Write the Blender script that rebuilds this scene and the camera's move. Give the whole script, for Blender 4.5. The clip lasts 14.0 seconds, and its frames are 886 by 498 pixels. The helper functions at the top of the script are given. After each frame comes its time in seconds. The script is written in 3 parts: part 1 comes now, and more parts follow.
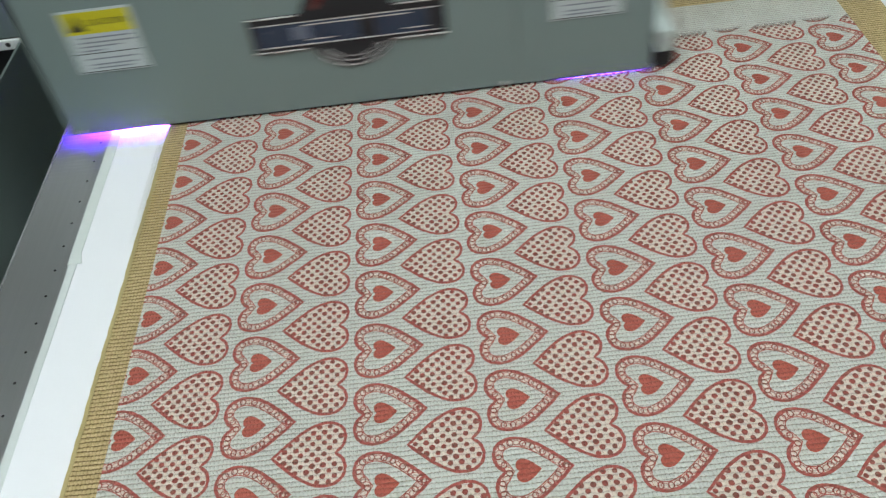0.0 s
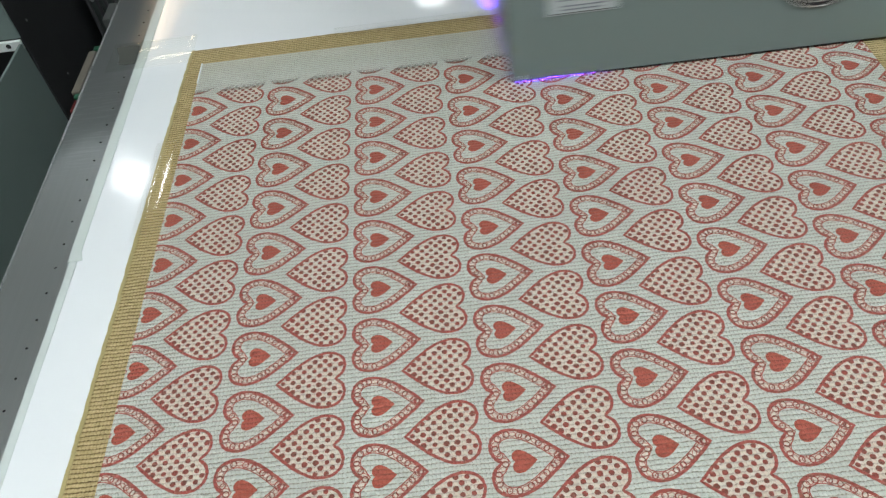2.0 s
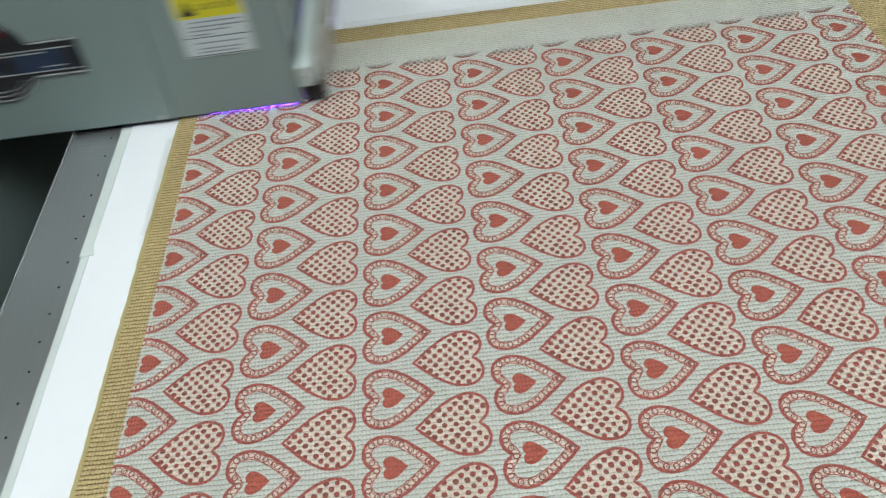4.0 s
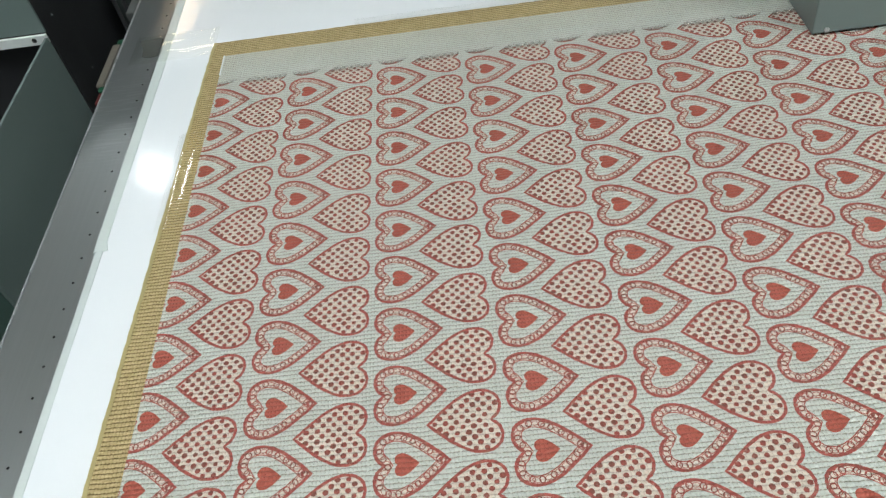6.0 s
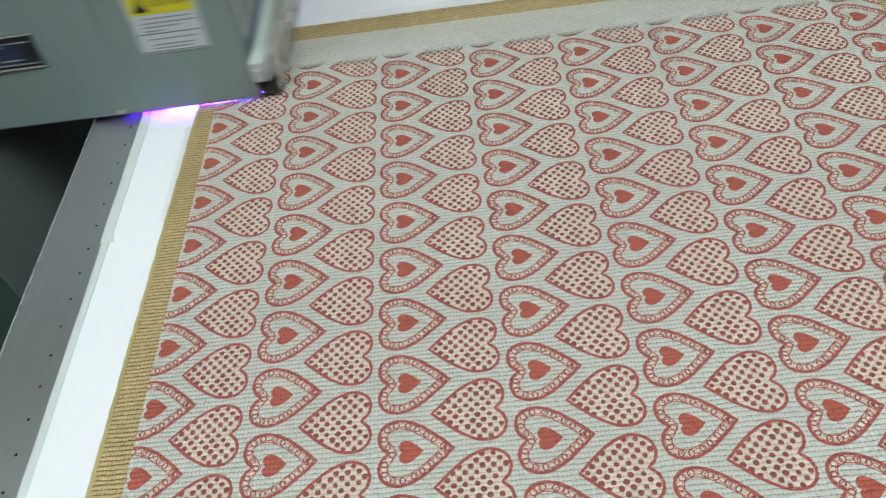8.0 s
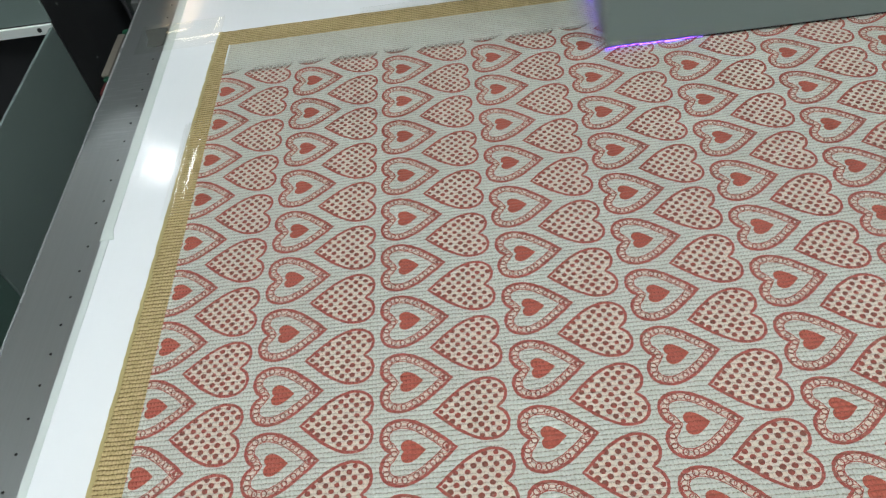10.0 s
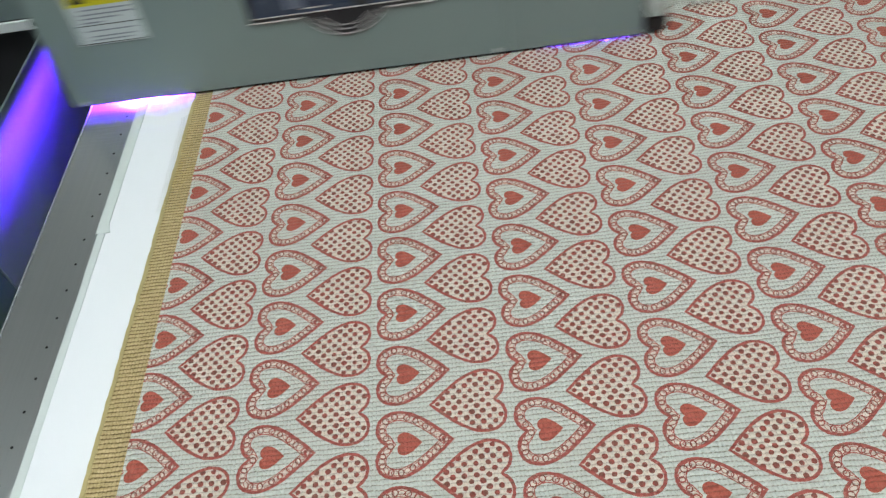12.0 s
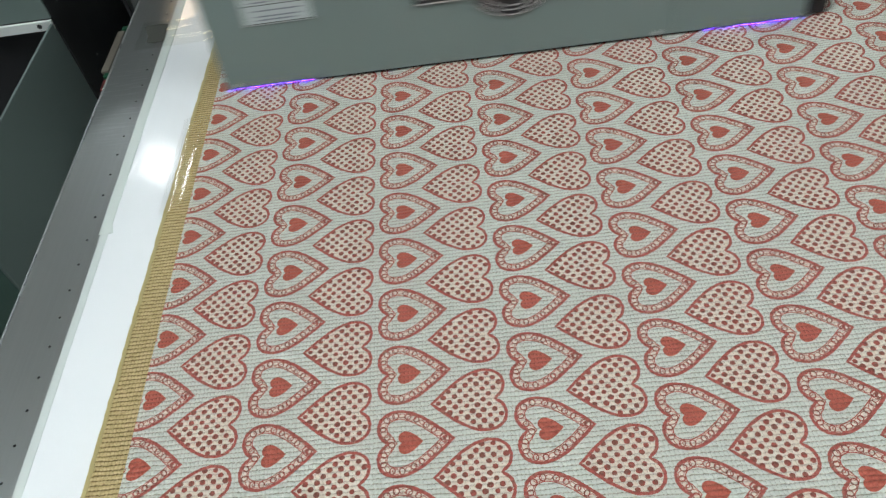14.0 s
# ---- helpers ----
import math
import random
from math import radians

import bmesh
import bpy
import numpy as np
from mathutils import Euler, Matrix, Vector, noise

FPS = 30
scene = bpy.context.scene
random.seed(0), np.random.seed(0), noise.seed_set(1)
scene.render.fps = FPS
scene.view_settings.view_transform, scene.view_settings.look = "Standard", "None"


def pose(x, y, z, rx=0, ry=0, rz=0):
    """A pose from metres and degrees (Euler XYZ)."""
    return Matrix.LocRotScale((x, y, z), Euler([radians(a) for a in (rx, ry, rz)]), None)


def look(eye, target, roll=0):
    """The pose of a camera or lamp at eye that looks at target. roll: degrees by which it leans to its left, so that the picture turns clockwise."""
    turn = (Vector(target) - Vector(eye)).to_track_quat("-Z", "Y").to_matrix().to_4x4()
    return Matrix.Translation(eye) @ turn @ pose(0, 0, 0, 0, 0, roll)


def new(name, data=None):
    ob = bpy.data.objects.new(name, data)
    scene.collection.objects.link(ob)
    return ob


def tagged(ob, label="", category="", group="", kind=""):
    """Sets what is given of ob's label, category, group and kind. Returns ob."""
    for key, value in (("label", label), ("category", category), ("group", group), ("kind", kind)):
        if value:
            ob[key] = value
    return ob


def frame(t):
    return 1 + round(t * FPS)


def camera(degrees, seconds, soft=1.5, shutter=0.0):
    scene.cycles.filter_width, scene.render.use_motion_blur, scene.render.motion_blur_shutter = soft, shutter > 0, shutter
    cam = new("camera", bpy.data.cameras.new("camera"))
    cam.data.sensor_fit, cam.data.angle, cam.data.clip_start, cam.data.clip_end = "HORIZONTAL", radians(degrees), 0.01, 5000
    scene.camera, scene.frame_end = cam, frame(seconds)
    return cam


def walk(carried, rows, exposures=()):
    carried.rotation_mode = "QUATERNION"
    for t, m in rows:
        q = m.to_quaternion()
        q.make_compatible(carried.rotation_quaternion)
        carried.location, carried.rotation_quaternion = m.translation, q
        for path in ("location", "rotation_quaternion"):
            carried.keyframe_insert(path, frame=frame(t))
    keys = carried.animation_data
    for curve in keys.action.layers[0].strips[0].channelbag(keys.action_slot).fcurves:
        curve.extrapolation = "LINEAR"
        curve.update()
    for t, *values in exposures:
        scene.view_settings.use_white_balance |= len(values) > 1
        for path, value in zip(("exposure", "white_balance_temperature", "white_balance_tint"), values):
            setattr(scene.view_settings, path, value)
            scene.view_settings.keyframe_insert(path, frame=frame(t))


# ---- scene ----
# ---------------------------------------------------------------- camera
cam = camera(60.9, 14.0, soft=1.4, shutter=0.5)
PATH = [
    (0, (0.1409, -0.5650, 0.4167), (0.1162, 0.0975, -0.3319), -7.98),
    (0.5, (0.1396, -0.5665, 0.4157), (0.1136, 0.0966, -0.3324), -7.98),
    (1, (0.1417, -0.5677, 0.4167), (0.1112, 0.0945, -0.3320), -8.55),
    (1.5, (0.1429, -0.5708, 0.4174), (0.1150, 0.0932, -0.3298), -8.41),
    (2, (0.1424, -0.5733, 0.4165), (0.1188, 0.0934, -0.3284), -8.09),
    (2.5, (0.1418, -0.5725, 0.4153), (0.1180, 0.0935, -0.3302), -8.26),
    (3, (0.1406, -0.5739, 0.4151), (0.1167, 0.0916, -0.3309), -8.33),
    (5.5, (0.1398, -0.5771, 0.4149), (0.0900, 0.0879, -0.3302), -9.77),
    (6, (0.1404, -0.5754, 0.4139), (0.0901, 0.0875, -0.3332), -9.86),
    (6.5, (0.1401, -0.5773, 0.4133), (0.0892, 0.0856, -0.3337), -9.98),
    (7, (0.1390, -0.5767, 0.4127), (0.0864, 0.0844, -0.3357), -9.99),
    (7.5, (0.1400, -0.5788, 0.4132), (0.0874, 0.0817, -0.3357), -9.95),
    (8, (0.1383, -0.5817, 0.4138), (0.0856, 0.0796, -0.3345), -9.83),
    (10.5, (0.1389, -0.5769, 0.4099), (0.0813, 0.0783, -0.3434), -10.36),
    (11, (0.1394, -0.5776, 0.4086), (0.0813, 0.0774, -0.3447), -10.37),
    (11.5, (0.1397, -0.5773, 0.4091), (0.0838, 0.0745, -0.3472), -10.29),
    (12, (0.1404, -0.5782, 0.4084), (0.0832, 0.0736, -0.3478), -10.41),
    (12.5, (0.1401, -0.5797, 0.4085), (0.0831, 0.0736, -0.3464), -10.32),
    (13, (0.1406, -0.5802, 0.4087), (0.0852, 0.0730, -0.3464), -10.23),
    (13.5, (0.1403, -0.5817, 0.4098), (0.0860, 0.0728, -0.3443), -10.07),
    (14, (0.1393, -0.5828, 0.4087), (0.0830, 0.0748, -0.3426), -10.15),
]
walk(cam, [(t, look(eye, target, roll)) for t, eye, target, roll in PATH], exposures=[(0.0, -0.06), (0.5, 0.0), (1.5, -0.07), (2.5, -0.03), (5.5, 0.03), (6.5, -0.01), (7.0, -0.08), (7.5, 0.0), (8.0, 0.0), (10.5, -0.08), (11.0, 0.0), (12.0, -0.02), (13.0, 0.04), (14.0, -0.05)])

# ---------------------------------------------------------------- light
world = bpy.data.worlds.new("world")
world.use_nodes = True
world.node_tree.nodes["Background"].inputs[0].default_value = (0.9, 1.0, 1.0, 1)
world.node_tree.nodes["Background"].inputs[1].default_value = 0.05
scene.world = world

CEIL = 2.0
FLOOR = -0.9
COOL, WARM = (0.96, 1.0, 1.01), (1.0, 0.70, 0.42)
# ceiling lamps: x, y of the middle, width, length, watts, colour
LAMPS = [
    (-1.39, 2.22, 0.12, 0.20, 1.7, COOL),
    (0.14, 3.42, 0.14, 0.28, 2.5, COOL),
    (-1.95, 3.95, 0.90, 0.90, 9.0, WARM),
    (-0.9, -0.7, 0.60, 1.20, 8.7, COOL),
    (1.3, -0.6, 0.60, 1.20, 8.7, COOL),
    (0.2, -1.25, 0.60, 1.20, 10.4, COOL),
    (2.6, 1.6, 0.60, 1.20, 10.8, COOL),
]

# ---------------------------------------------------------------- node helpers


class Nodes:
    """Short spelling for a material's node tree."""

    def __init__(self, name):
        self.mat = bpy.data.materials.new(name)
        self.mat.use_nodes = True
        self.tree = self.mat.node_tree
        self.tree.nodes.clear()
        self.out = self.tree.nodes.new("ShaderNodeOutputMaterial")

    def node(self, kind, **values):
        n = self.tree.nodes.new(kind)
        for key, v in values.items():
            if key == "op":
                n.operation = v
            elif key == "data":
                n.data_type = v
            elif key == "blend":
                n.blend_type = v
        return n

    def put(self, socket, v):
        if isinstance(v, bpy.types.NodeSocket):
            self.tree.links.new(v, socket)
        else:
            socket.default_value = v

    def math(self, op, a, b=0.0, c=0.0, clamp=False):
        n = self.node("ShaderNodeMath", op=op)
        n.use_clamp = clamp
        self.put(n.inputs[0], a), self.put(n.inputs[1], b), self.put(n.inputs[2], c)
        return n.outputs[0]

    def smooth(self, x, lo, hi, to0=0.0, to1=1.0):
        n = self.node("ShaderNodeMapRange")
        n.interpolation_type = "SMOOTHSTEP"
        for k, v in enumerate((x, lo, hi, to0, to1)):
            self.put(n.inputs[k], v)
        return n.outputs[0]

    def where(self):
        g = self.node("ShaderNodeNewGeometry")
        s = self.node("ShaderNodeSeparateXYZ")
        self.put(s.inputs[0], g.outputs["Position"])
        return g.outputs["Position"], s.outputs[0], s.outputs[1], s.outputs[2]

    def local(self):
        g = self.node("ShaderNodeTexCoord")
        return g.outputs["Object"]

    def scaled(self, vec, sx, sy, sz):
        n = self.node("ShaderNodeVectorMath", op="MULTIPLY")
        self.put(n.inputs[0], vec)
        n.inputs[1].default_value = (sx, sy, sz)
        return n.outputs[0]

    def noise(self, vec, scale, detail=3.0, rough=0.55):
        n = self.node("ShaderNodeTexNoise")
        self.put(n.inputs["Vector"], vec)
        n.inputs["Scale"].default_value, n.inputs["Detail"].default_value, n.inputs["Roughness"].default_value = scale, detail, rough
        return n.outputs["Fac"]

    def mix(self, fac, a, b):
        n = self.node("ShaderNodeMix", data="RGBA")
        self.put(n.inputs[0], fac)
        self.put(n.inputs[6], a if isinstance(a, bpy.types.NodeSocket) else (*a, 1))
        self.put(n.inputs[7], b if isinstance(b, bpy.types.NodeSocket) else (*b, 1))
        return n.outputs[2]

    def bump(self, height, strength, distance, normal=None):
        n = self.node("ShaderNodeBump")
        n.inputs["Strength"].default_value, n.inputs["Distance"].default_value = strength, distance
        self.put(n.inputs["Height"], height)
        if normal is not None:
            self.put(n.inputs["Normal"], normal)
        return n.outputs[0]

    def shader(self, colour, rough=0.5, metal=0.0, normal=None, spec=0.5, alpha=None, coat=0.0):
        n = self.node("ShaderNodeBsdfPrincipled")
        self.put(n.inputs["Base Color"], colour if isinstance(colour, bpy.types.NodeSocket) else (*colour, 1))
        self.put(n.inputs["Roughness"], rough)
        self.put(n.inputs["Metallic"], metal)
        n.inputs["Specular IOR Level"].default_value = spec
        n.inputs["Coat Weight"].default_value = coat
        if normal is not None:
            self.put(n.inputs["Normal"], normal)
        if alpha is not None:
            self.put(n.inputs["Alpha"], alpha)
        return n.outputs[0]

    def done(self, surface):
        self.tree.links.new(surface, self.out.inputs[0])
        return self.mat


def painted(name, colour, rough=0.45, grain=0.0006, speck=0.05, metal=0.0, spec=0.5, smear=1.0):
    """Powder-coated or painted sheet metal: fine orange peel, faint smears."""
    k = Nodes(name)
    v = k.local()
    a, b = k.noise(v, 9.0, 4.0), k.noise(v, 900.0, 2.0)
    lo, hi = tuple(c * (1 - speck) for c in colour), tuple(min(1, c * (1 + speck)) for c in colour)
    r = k.smooth(a, 0.35, 0.7, rough - 0.06 * smear, rough + 0.08 * smear)
    return k.done(k.shader(k.mix(a, lo, hi), r, metal, k.bump(b, 0.25, grain), spec))


def glowing(name, colour, strength):
    k = Nodes(name)
    e = k.node("ShaderNodeEmission")
    e.inputs[0].default_value, e.inputs[1].default_value = (*colour, 1), strength
    return k.done(e.outputs[0])


# weave of the jute: ribs along x, RIB apart, and the threads that cross them
RIB, CROSS = 0.00313, 0.00240


def weave(k):
    """Height 0..1 of the woven surface."""
    pos, x, y, z = k.where()
    wob = k.noise(k.scaled(pos, 1, 1, 0), 28.0, 2.0)
    wob2 = k.noise(k.scaled(pos, 1, 1, 0), 380.0, 2.0)
    yy = k.math("ADD", k.math("DIVIDE", y, RIB), k.math("MULTIPLY", wob, 0.9))
    yy = k.math("ADD", yy, k.math("MULTIPLY", wob2, 0.42))
    row = k.math("FLOOR", yy)
    rib = k.math("POWER", k.math("ABSOLUTE", k.math("SINE", k.math("MULTIPLY", yy, math.pi))), 0.62)
    xx = k.math("ADD", k.math("DIVIDE", x, CROSS), k.math("MULTIPLY", wob, 0.8))
    xx = k.math("ADD", xx, k.math("MULTIPLY", wob2, 0.5))
    knot = k.math("POWER", k.math("ABSOLUTE", k.math("SINE", k.math("MULTIPLY", xx, math.pi))), 0.6)
    lump = k.noise(k.scaled(pos, 1, 1, 0), 240.0, 3.0, 0.6)
    h = k.math("MULTIPLY", rib, k.math("ADD", k.math("MULTIPLY", knot, 0.46), 0.54))
    over = k.math("MULTIPLY", k.math("POWER", knot, 3.0), k.smooth(lump, 0.42, 0.62, 0.0, 0.50))
    h = k.math("MAXIMUM", h, over)
    fuzz = k.noise(k.scaled(pos, 260, 520, 0), 1.0, 3.0, 0.6)
    h = k.math("MAXIMUM", h, k.smooth(fuzz, 0.46, 0.72, 0.0, 0.48))
    h = k.math("ADD", h, k.math("MULTIPLY", k.math("SUBTRACT", wob2, 0.5), 0.3))
    return h, pos, x, y


# how far the print has got: the last passes are laid only in part
FRONT = 0.030


def cloth(name, kind):
    k = Nodes(name)
    h, pos, x, y = weave(k)
    tone = k.noise(pos, 35.0, 3.0)
    jute = k.mix(tone, (0.42, 0.320, 0.148), (0.52, 0.41, 0.205))
    thread = k.noise(k.scaled(pos, 120, 900, 1), 1.0, 2.0)
    jute = k.mix(k.smooth(thread, 0.35, 0.75), jute, (0.62, 0.49, 0.27))
    # mask that puts shade between the ribs into the colour
    rib_shade = k.smooth(h, 0.12, 0.58)
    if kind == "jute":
        # bare jute: shade of the rib gaps painted in dark brown
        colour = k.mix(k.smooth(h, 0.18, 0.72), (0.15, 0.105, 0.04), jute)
        return k.done(k.shader(colour, 0.85, 0, k.bump(h, 1.0, 0.0013), 0.25))
    grit = k.noise(pos, 1900.0, 2.0, 0.7)
    passes = k.noise(k.scaled(pos, 3, 700, 1), 1.0, 2.0, 0.6)
    if kind == "white":
        # thin undercoat towards the far end, full behind it
        cover = k.smooth(y, FRONT - 0.004, FRONT + 0.040, 1.0, 0.84)
        cover = k.math("ADD", cover, k.math("MULTIPLY", k.math("SUBTRACT", passes, 0.5), 0.3))
        # ink lies thin in the gaps; their shade is painted in as well
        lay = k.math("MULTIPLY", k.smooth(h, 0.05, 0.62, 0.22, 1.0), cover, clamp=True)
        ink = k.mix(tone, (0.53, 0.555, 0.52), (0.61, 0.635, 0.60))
        colour = k.mix(lay, k.mix(rib_shade, (0.15, 0.14, 0.10), jute), ink)
        return k.done(k.shader(colour, 0.6, 0, k.bump(h, 1.0, 0.0013), 0.3))
    bleed = k.noise(pos, 210.0, 3.0, 0.6)
    speck = k.noise(k.scaled(pos, 420, 640, 1), 1.0, 2.0, 0.6)
    if kind == "cream":
        ink = k.mix(tone, (0.65, 0.560, 0.475), (0.72, 0.615, 0.535))
        ink = k.mix(k.smooth(bleed, 0.46, 0.62, 0.0, 0.7), ink, (0.67, 0.63, 0.56))
        ink = k.mix(k.smooth(speck, 0.56, 0.70, 0.0, 0.28), ink, (0.66, 0.42, 0.36))
    elif kind == "rose":
        ink = k.mix(tone, (0.36, 0.080, 0.064), (0.44, 0.108, 0.086))
        ink = k.mix(k.smooth(bleed, 0.50, 0.66, 0.0, 0.55), ink, (0.33, 0.15, 0.11))
        ink = k.mix(k.smooth(speck, 0.56, 0.72, 0.0, 0.35), ink, (0.66, 0.40, 0.34))
    elif kind == "dot":
        ink = k.mix(k.smooth(bleed, 0.40, 0.60), (0.345, 0.082, 0.064), (0.235, 0.086, 0.064))
        ink = k.mix(k.smooth(speck, 0.56, 0.74, 0.0, 0.3), ink, (0.60, 0.40, 0.32))
    else:
        ink = k.mix(tone, (0.40, 0.088, 0.06), (0.47, 0.115, 0.08))
        ink = k.mix(k.smooth(grit, 0.55, 0.75, 0.0, 0.35), ink, (0.60, 0.30, 0.22))
    # each ink is darkened in the gaps, as painted shade
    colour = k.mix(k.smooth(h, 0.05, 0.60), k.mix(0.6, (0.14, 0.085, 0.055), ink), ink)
    edge = k.math("ADD", y, k.math("MULTIPLY", k.math("SUBTRACT", passes, 0.5), 0.008))
    part = k.math("ADD", k.smooth(edge, FRONT - 0.020, FRONT + 0.016, 1.0, 0.0), k.math("MULTIPLY", k.math("SUBTRACT", grit, 0.5), 0.9))
    alpha = k.math("MULTIPLY", k.smooth(part, 0.25, 0.75), k.smooth(edge, FRONT + 0.004, FRONT + 0.018, 1.0, 0.0))
    return k.done(k.shader(colour, 0.55, 0, k.bump(h, 1.0, 0.0013), 0.3, alpha))


def brushed(name):
    """Brushed aluminium of the table's rim, with lengthwise grain and some pale cross streaks."""
    k = Nodes(name)
    pos, x, y, z = k.where()
    fine = k.noise(k.scaled(pos, 2500, 14, 1), 1.0, 3.0)
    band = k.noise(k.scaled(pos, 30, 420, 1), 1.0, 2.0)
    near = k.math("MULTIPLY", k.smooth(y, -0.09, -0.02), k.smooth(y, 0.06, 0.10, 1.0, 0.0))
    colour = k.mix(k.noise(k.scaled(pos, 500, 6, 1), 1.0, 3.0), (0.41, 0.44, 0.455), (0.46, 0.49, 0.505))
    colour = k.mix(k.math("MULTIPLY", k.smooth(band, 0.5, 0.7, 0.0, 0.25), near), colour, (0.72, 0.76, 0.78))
    return k.done(k.shader(colour, 0.35, 0.86, k.bump(fine, 0.25, 0.0002), 0.5))


def film(name):
    """Glossy white film laid over the table."""
    k = Nodes(name)
    pos, x, y, z = k.where()
    wave = k.noise(k.scaled(pos, 1, 0.35, 1), 22.0, 2.0)
    fine = k.noise(pos, 120.0, 2.0)
    colour = k.mix(k.noise(pos, 9.0, 3.0), (0.74, 0.77, 0.82), (0.79, 0.81, 0.84))
    crease = k.noise(k.scaled(pos, 95, 22, 1), 1.0, 3.0, 0.6)
    height = k.math("ADD", wave, k.math("ADD", k.math("MULTIPLY", fine, 0.22), k.math("MULTIPLY", crease, 0.70)))
    return k.done(k.shader(colour, 0.09, 0, k.bump(height, 0.35, 0.0009), 0.38))


def clear(name, wrinkle, tint=0.08):
    """Clear adhesive tape: see-through, with a gloss on its wrinkles."""
    k = Nodes(name)
    pos, x, y, z = k.where()
    ridge = k.noise(k.scaled(pos, 40, 9, 1) if wrinkle == "long" else k.scaled(pos, 24, 70, 1), 1.0, 3.0, 0.5)
    n = k.bump(k.math("ABSOLUTE", k.math("SUBTRACT", ridge, 0.5)), 0.06 if wrinkle == "long" else 0.1, 0.0003)
    gloss = k.node("ShaderNodeBsdfGlossy")
    gloss.inputs["Roughness"].default_value = 0.06
    k.put(gloss.inputs["Normal"], n)
    see = k.node("ShaderNodeBsdfTransparent")
    see.inputs[0].default_value = (1 - tint, 1 - tint, 1 - tint * 1.6, 1)
    fres = k.node("ShaderNodeFresnel")
    fres.inputs[0].default_value = 1.45
    k.put(fres.inputs["Normal"], n)
    m = k.node("ShaderNodeMixShader")
    k.put(m.inputs[0], fres.outputs[0]), k.put(m.inputs[1], see.outputs[0]), k.put(m.inputs[2], gloss.outputs[0])
    return k.done(m.outputs[0])


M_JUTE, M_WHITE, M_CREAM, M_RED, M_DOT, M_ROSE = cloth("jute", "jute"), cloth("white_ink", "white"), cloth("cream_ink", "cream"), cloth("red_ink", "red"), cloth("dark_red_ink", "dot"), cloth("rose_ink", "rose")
M_ALU, M_FILM = brushed("brushed_aluminium"), film("white_film")
M_TAPE, M_TAPE_X = clear("clear_tape", "long", 0.015), clear("clear_tape_cross", "cross", 0.035)
M_FROST = painted("translucent_tape", (0.56, 0.615, 0.605), 0.35, 0.0003, 0.06)
M_FROST_DULL = painted("dull_translucent_tape", (0.55, 0.60, 0.60), 0.4, 0.0003, 0.08)
M_TAPE_END = painted("stuck_tape", (0.09, 0.095, 0.09), 0.5, 0.0004, 0.15)
M_HEM = painted("olive_hem", (0.40, 0.33, 0.15), 0.35, 0.0005, 0.15)
M_GREY = painted("grey_powder_coat", (0.178, 0.226, 0.222), 0.36, speck=0.02, smear=0.1)
M_PALE = painted("pale_grey_paint", (0.46, 0.53, 0.51), 0.35)
M_LIP = painted("beige_plastic", (0.34, 0.33, 0.30), 0.3, 0.0004, 0.15)
M_SIDE = painted("green_grey_paint", (0.165, 0.215, 0.208), 0.4)
M_DEEP = painted("dark_green_paint", (0.085, 0.14, 0.125), 0.4)
M_WHITE_PAINT = painted("white_paint", (0.72, 0.76, 0.76), 0.4)
M_BLACK = painted("black_metal", (0.028, 0.028, 0.031), 0.38)
M_DARK = painted("dark_plastic", (0.02, 0.021, 0.023), 0.5)
M_RUBBER = painted("black_rubber", (0.014, 0.013, 0.014), 0.7)
M_STEEL = painted("steel", (0.50, 0.52, 0.53), 0.3, 0.0001, 0.03, 0.35)
M_DULL = painted("dull_steel", (0.20, 0.21, 0.21), 0.5, 0.0001, 0.05, 0.5)
M_GREYCOVER = painted("grey_cover", (0.07, 0.085, 0.082), 0.4, 0.0002, 0.1)
M_CABLE = painted("grey_cable", (0.06, 0.06, 0.065), 0.45, 0.0002, 0.1)
M_PAPER = painted("label_paper", (0.46, 0.51, 0.52), 0.45, 0.0001, 0.02)
M_YELLOW = painted("label_yellow", (0.52, 0.47, 0.02), 0.45, 0.0001, 0.04)
M_INK = painted("label_ink", (0.014, 0.014, 0.017), 0.5, 0.0001)
M_GREYINK = painted("label_grey_ink", (0.20, 0.215, 0.25), 0.5, 0.0001)
M_SHINE = painted("badge_shine", (0.10, 0.12, 0.17), 0.3, 0.0001, 0.2)
M_NAVY = painted("badge_blue", (0.028, 0.040, 0.070), 0.25, 0.0001, 0.25)
M_REDPAINT = painted("badge_red", (0.12, 0.032, 0.03), 0.3, 0.0001)
M_SILVER = painted("badge_silver", (0.75, 0.76, 0.78), 0.25, 0.0001, 0.03, 0.6)
M_GREEN = painted("green_plastic", (0.010, 0.075, 0.038), 0.45)
M_REDP = painted("red_plastic", (0.085, 0.010, 0.010), 0.45)
M_BEIGE = painted("beige_strip", (0.15, 0.135, 0.115), 0.4)
M_WALL = painted("wall_paint", (0.36, 0.37, 0.365), 0.8)
M_CEILING = painted("ceiling_paint", (0.80, 0.81, 0.80), 0.8)
M_WARM = painted("beige_wall_paint", (0.66, 0.50, 0.38), 0.8)
M_FLOOR = painted("floor_coating", (0.20, 0.24, 0.23), 0.45)
M_UV = glowing("ultraviolet_lamp", (0.065, 0.012, 1.0), 340.0)
M_UVHOT = glowing("ultraviolet_lamp_core", (0.11, 0.015, 1.0), 3400.0)
M_WARMTUBE = glowing("warm_lamp_diffuser", (1.0, 0.70, 0.42), 7.0)
M_TUBE = glowing("lamp_diffuser", (0.92, 1.0, 0.97), 6.0)

# ---------------------------------------------------------------- mesh helpers


